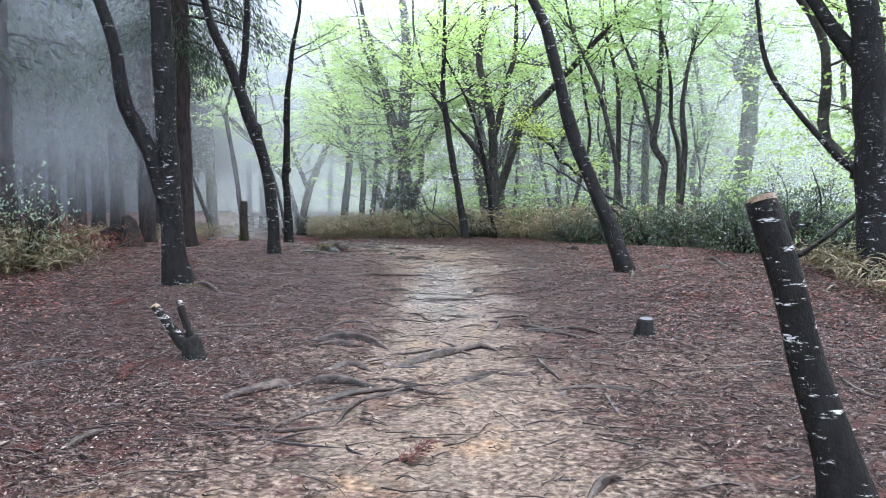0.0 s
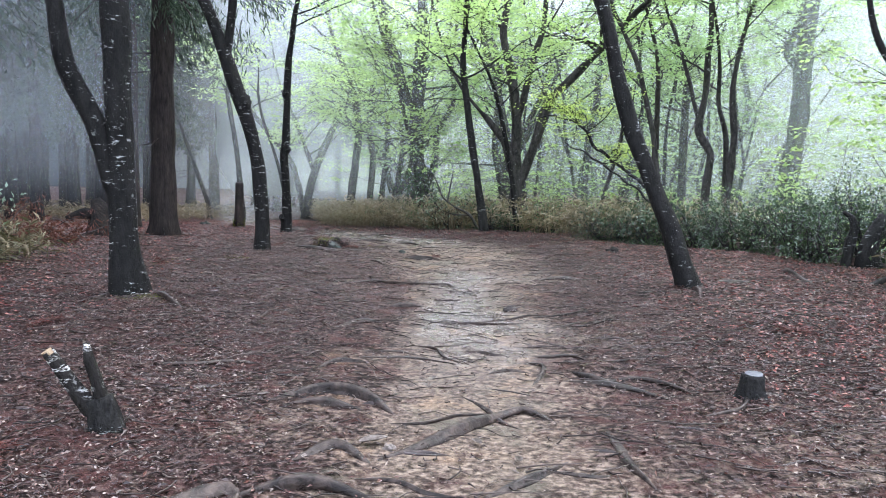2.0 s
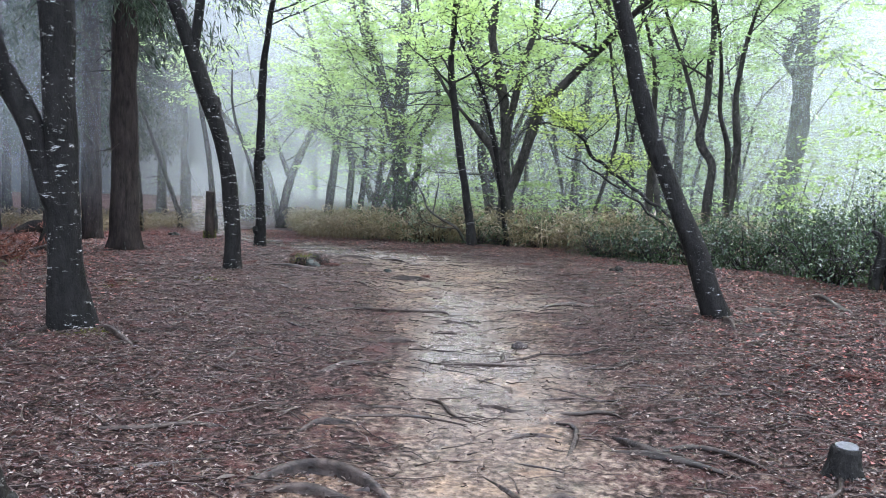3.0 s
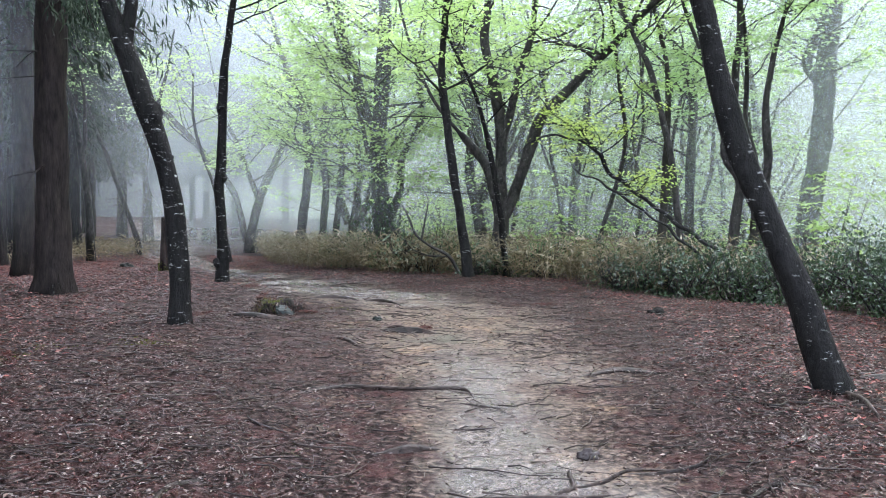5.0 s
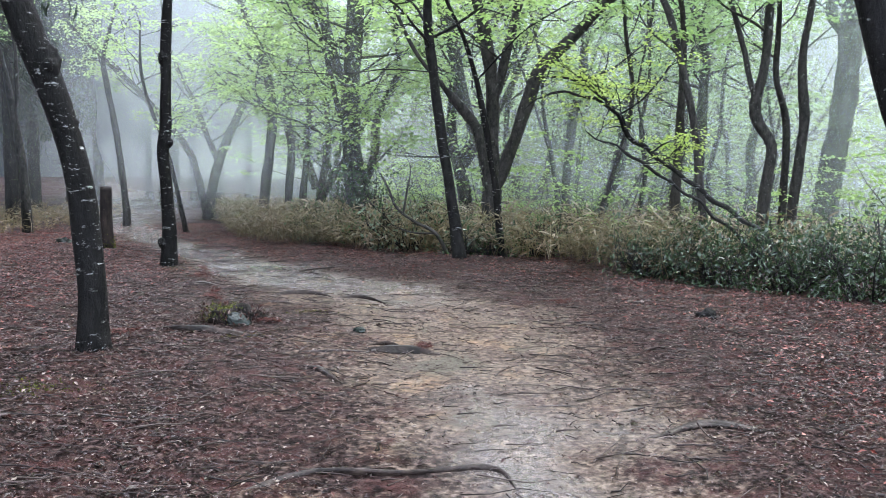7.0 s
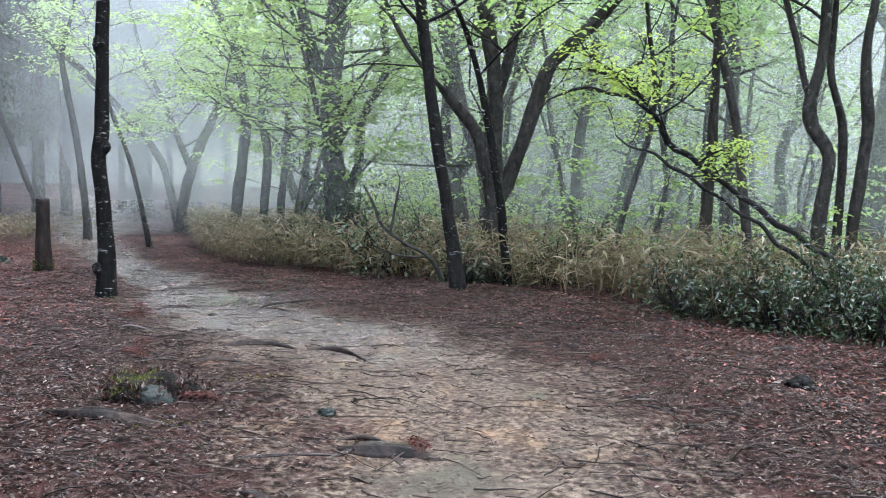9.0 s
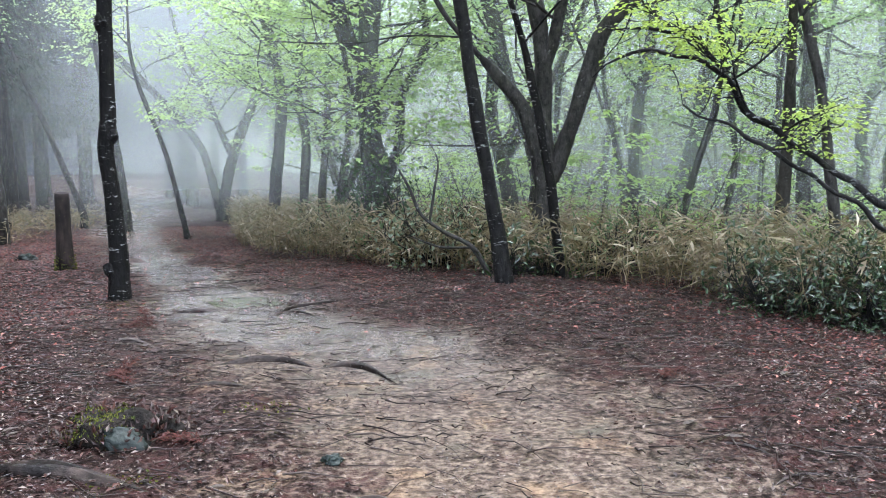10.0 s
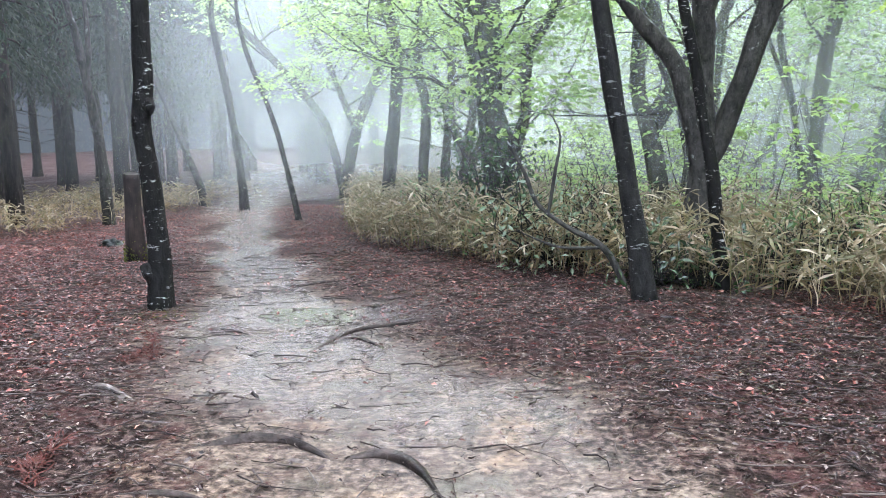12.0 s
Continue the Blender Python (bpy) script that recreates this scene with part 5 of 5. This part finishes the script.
stick(0.012, [(0.23, 8.98), (0.59, 8.94)])
stick(0.012, [(0.59, 13.71), (0.87, 13.77)])
stick(0.010, [(0.7, 17.19), (1.16, 17.28)])
stick(0.010, [(-1.96, 17.16), (-1.98, 17.37), (-1.89, 17.46)])
root_line(0.03, [(-2.55, 4.0), (-2.42, 4.3), (-2.3, 4.62)], PALE_WOOD, "splintered pale dead branch on the litter", "fallen_branch", "branch")
root_line(0.03, [(-2.75, 17.5), (-2.6, 17.35), (-2.35, 17.2)], PALE_WOOD, "splintered pale dead branch on the litter", "fallen_branch", "branch")


for i in range(150):
    y = 3.2 + 17 * rng.uniform() ** 1.2
    x = rng.uniform(-4.2, min(3.6, float(edge(y)) - 0.2))
    a, length = rng.normal(0, 0.6), 0.12 + 0.5 * rng.uniform() ** 2
    stick(rng.uniform(0.006, 0.012), [(x + math.cos(a + k) * length * q, y + math.sin(a + k) * length * q) for q, k in ((0, 0), (0.5, 0.12 * rng.normal()), (1, 0.2 * rng.normal()))])


def off_path(x, y):
    off = np.abs(x - np.interp(y, PATH_Y, PATH_X)) / np.interp(y, PATH_Y, PATH_W)
    drift = 0.5 + 0.5 * np.sin(1.9 * x + 1.3 * np.sin(1.1 * y)) * np.sin(1.5 * y + 1.7 * np.sin(0.9 * x + 2))
    small = 0.5 + 0.5 * np.sin(5.3 * x + 2 * np.sin(2.9 * y)) * np.sin(4.7 * y + 2 * np.sin(3.1 * x))
    return np.clip((off - 0.75) / 2.1, 0.06, 1) * np.clip(0.25 + 0.55 * drift + 0.45 * small, 0, 1)


def twigs_stuff(n):
    lines = []
    for _ in range(n):
        y = rng.uniform(2.2, 24)
        x = rng.uniform(-6, 5)
        if x > edge(y) + 0.3 or rng.uniform() > 0.35 + off_path(x, y):
            continue
        a, length = rng.normal(0, 0.7), 0.04 + 0.42 * rng.uniform() ** 3.5
        r = rng.uniform(0.0025, 0.006)
        pts = []
        for k in range(4):
            px, py = x + math.cos(a) * length * k / 3, y + math.sin(a) * length * k / 3
            a += rng.normal(0, 0.2)
            pts.append((px, py, float(lie(px, py)) + 0.012 + rng.uniform(-0.006, 0.012), r * (1 - 0.2 * k)))
        lines.append(np.array(pts))
    tagged(part("twigs", tubes("twigs", lines, 4, 0, 0), TWIGS), "short dark wet twigs strewn over the ground", "twigs", kind="stuff")


twigs_stuff(21000)


def litter(name, n, material, label, xs, ys, size, keep):
    x, y = rng.uniform(*xs, n), rng.uniform(*ys, n)
    ok = (rng.uniform(0, 1, n) < keep(x, y)) & (x < edge(y) + 0.8)
    x, y = x[ok], y[ok]
    m = len(x)
    at = np.stack([x, y, lie(x, y) + rng.uniform(0.004, 0.02, m)], 1)
    a = rng.uniform(0, 6.28, m)
    way = np.stack([np.cos(a), np.sin(a), rng.normal(0, 0.25, m)], 1)
    up = np.stack([rng.normal(0, 0.35, m), rng.normal(0, 0.35, m), np.ones(m)], 1)
    tagged(part(name, blades(name, at, way, up, size * rng.uniform(0.5, 1.3, m), size * rng.uniform(0.25, 0.6, m), 0.1), material), label, "leaf litter", kind="stuff")


litter("leaf_litter", 460000, LITTER, "wet brown fallen leaves and bits covering the soil", (-8, 5.5), (2, 32), 0.034, lambda x, y: off_path(x, y) * (0.4 + 0.6 * smooth(3, 7, y)) * smooth(-8, -6, x))
litter("red_leaf_litter", 290000, LITTER_RED, "wet red-brown fallen leaves lying thick at the wood's edge", (-10, 5.5), (6, 34), 0.046,
       lambda x, y: off_path(x, y) * smooth(6, 9, y) * smooth(-10, -7.5, x) * np.clip(smooth(1.2, 3.0, x) + 0.7 * smooth(2.5, 4.5, -x) + 0.6 * smooth(16.5, 19, y), 0, 1))


litter("leaf_crumbs", 210000, LITTER, "small crumbs of leaf and bark trodden into the path", (-4, 4.2), (2.2, 21), 0.02, lambda x, y: 0.1 + 0.9 * off_path(x, y))


def dead_sprig(x, y, size):
    """A fallen rust-red cedar sprig: a bent stem with flat needle fans."""
    root = thing("cedar_sprig", x, y, float(lie(x, y)) + 0.01, "fallen rust-red dead cedar sprig on the litter", "sprig", "dead sprigs on the ground")
    a = rng.uniform(0, 6.28)
    line = wander((-size * 0.5 * math.cos(a), -size * 0.5 * math.sin(a), 0.01), (math.cos(a), math.sin(a), 0.15), size, 0.006, 0.003, -0.1, 0.25, 6)
    part("stem", tubes("stem", [curve(line, 0.04)], 5), TWIG_WOOD, root)
    c = np.repeat(np.array([p[:3] for p in line]), 26, axis=0)
    n = len(c)
    side = rng.uniform(-1.3, 1.3, n) + a
    at = c + rng.normal(0, 0.02, (n, 3)) * (1, 1, 0.3)
    at[:, 2] = np.maximum(at[:, 2], 0.004)
    tagged(part("needles", blades("needles", at, np.stack([np.cos(side), np.sin(side), rng.normal(0.1, 0.2, n)], 1), rng.normal(0, 0.4, (n, 3)) + (0, 0, 1), rng.uniform(0.03, 0.09, n), 0.008), RUST, root), kind="stuff")


RUST = leaf_material("rust_red_needles", [(0.045, 0.015, 0.012), (0.085, 0.024, 0.018), (0.03, 0.012, 0.01)], (0, 0, 0), 0.6, 0.15, 0)
for x, y, size in ((-2.79, 18.08, 0.3), (-2.7, 18.15, 0.25), (-2.26, 16.15, 0.26), (-2.3, 16.3, 0.22), (-0.36, 14.2, 0.2), (-0.15, 4.35, 0.16), (-2.2, 6.0, 0.25), (-2.6, 14.2, 0.25), (-3.2, 8.6, 0.25), (-2.4, 3.9, 0.22), (-3.4, 11.9, 0.25), (2.6, 9.0, 0.22), (1.2, 16.2, 0.18), (-1.6, 15.0, 0.2)):
    dead_sprig(x, y, size)


def dead_leaf(x, y, size, turn):
    """One large curled pale leaf."""
    bm = bmesh.new()
    rows = []
    for i in range(7):
        t = i / 6
        w = size * 0.24 * math.sin(math.pi * (0.08 + 0.9 * t)) ** 0.8
        rows.append([bm.verts.new((size * (t - 0.5), k * w, 0.01 + abs(k) * w * 0.5 + 0.18 * size * (t - 0.4) ** 2)) for k in (-1, -0.5, 0, 0.5, 1)])
    for a, b in zip(rows, rows[1:]):
        for k in range(4):
            bm.faces.new((a[k], b[k], b[k + 1], a[k + 1]))
    bmesh.ops.solidify(bm, geom=bm.faces[:], thickness=0.001)
    ob = part("dead_leaf", bm, PALE_WOOD)
    ob.matrix_basis = pose(x, y, float(lie(x, y)) + 0.008, 0, 0, turn)
    tagged(ob, "large curled pale dead leaf lying on the litter", "leaf", "pale dead leaves")


for i in range(70):
    y = rng.uniform(3, 21)
    x = rng.uniform(-4.5, min(3.8, float(edge(y))))
    dead_leaf(x, y, rng.uniform(0.05, 0.1), rng.uniform(0, 360))
for x, y, t in ((0.9, 20.85, 20), (0.97, 20.8, 110), (0.85, 20.9, 250), (1.5, 20.5, 60), (-0.5, 6.45, 30)):
    dead_leaf(x, y, 0.16, t)
root_line(0.03, [(2.05, 15.25), (2.2, 15.3), (2.42, 15.33)], PALE_WOOD, "splintered pale dead wood on the red litter", "fallen_branch", "branch")


# thin roots laid bare by feet
for i in range(26):
    y = rng.uniform(5.0, 10.5)
    x = float(np.interp(y, PATH_Y, PATH_X)) + rng.normal(0, 0.75)
    a, length = rng.normal(0, 0.4) + (math.pi if rng.uniform() < 0.5 else 0), rng.uniform(0.3, 0.9)
    pts = []
    for k in range(4):
        pts.append((x + math.cos(a) * length * k / 3, y + math.sin(a) * length * k / 3))
        a += rng.normal(0, 0.3)
    root_line(rng.uniform(0.01, 0.018), pts)


def grass_branch():
    """A dead branch fallen into the bamboo grass, its limbs still raised."""
    x, y = 0.35, 20.65
    root = thing("fallen_branch", x, y, float(lie(x, y)), "bare grey dead branch lying in the bamboo grass", "branch", "roots and sticks on the path")
    part("limb", tubes("limb", [curve([(0.1, -0.1, -0.03, 0.028), (-0.12, 0.1, 0.33, 0.027), (-0.45, 0.25, 0.5, 0.024), (-0.7, 0.4, 0.68, 0.02), (-0.82, 0.5, 0.95, 0.016), (-0.98, 0.5, 1.25, 0.008)], 0.06)], 8, 0, 0.14), BARK_GREY, root)
    part("limb", tubes("limb", [curve([(-0.6, 0.33, 0.6, 0.016), (-0.55, 0.35, 0.95, 0.014), (-0.5, 0.35, 1.3, 0.009), (-0.62, 0.3, 1.55, 0.004)], 0.06)], 6, 0, 0.14), BARK_GREY, root)
    part("twig", tubes("twig", [curve([(-0.15, 0.1, 0.33, 0.014), (-0.5, -0.05, 0.36, 0.012), (-0.85, -0.1, 0.5, 0.005)], 0.06)], 6, 0, 0.14), BARK_GREY, root)


grass_branch()


def rotten_stump(x, y):
    root = thing("rotten_stump", x, y, float(lie(x, y)), "black rotten stump heap at the edge of the cedars", "stump")
    part("trunk", tubes("trunk", [curve([(0, 0, -0.1, 0.26), (0, 0, 0.2, 0.21), (-0.04, 0, 0.42, 0.15), (-0.1, 0, 0.6, 0.06)], 0.04)], 14, 0.25, 0.16), HUMUS, root)
    part("limb", tubes("limb", [curve([(0.0, 0, 0.3, 0.1), (-0.2, -0.05, 0.38, 0.08), (-0.5, -0.1, 0.3, 0.04)], 0.05)], 9, 0, 0.16), HUMUS, root)


rotten_stump(-5.6, 15.7)


def propped_branch():
    """Dead branches fallen against the stout tree."""
    x, y = 4.55, 11.6
    root = thing("fallen_branch", x, y, float(lie(x, y)), "dead branch fallen against the stout tree", "branch", "roots and sticks on the path")
    part("limb", tubes("limb", [curve([(-0.1, 0.1, -0.02, 0.03), (0.2, -0.3, 0.28, 0.034), (0.55, -0.78, 0.75, 0.03)], 0.06)], 8, 0, 0.12), BARK_GREY, root)
    part("twig", tubes("twig", [curve([(0.2, -0.3, 0.28, 0.012), (-0.05, -0.25, 0.6, 0.01), (-0.1, -0.2, 1.05, 0.007), (-0.3, -0.15, 1.4, 0.004)], 0.06)], 6, 0, 0.1), BARK_GREY, root)


propped_branch()
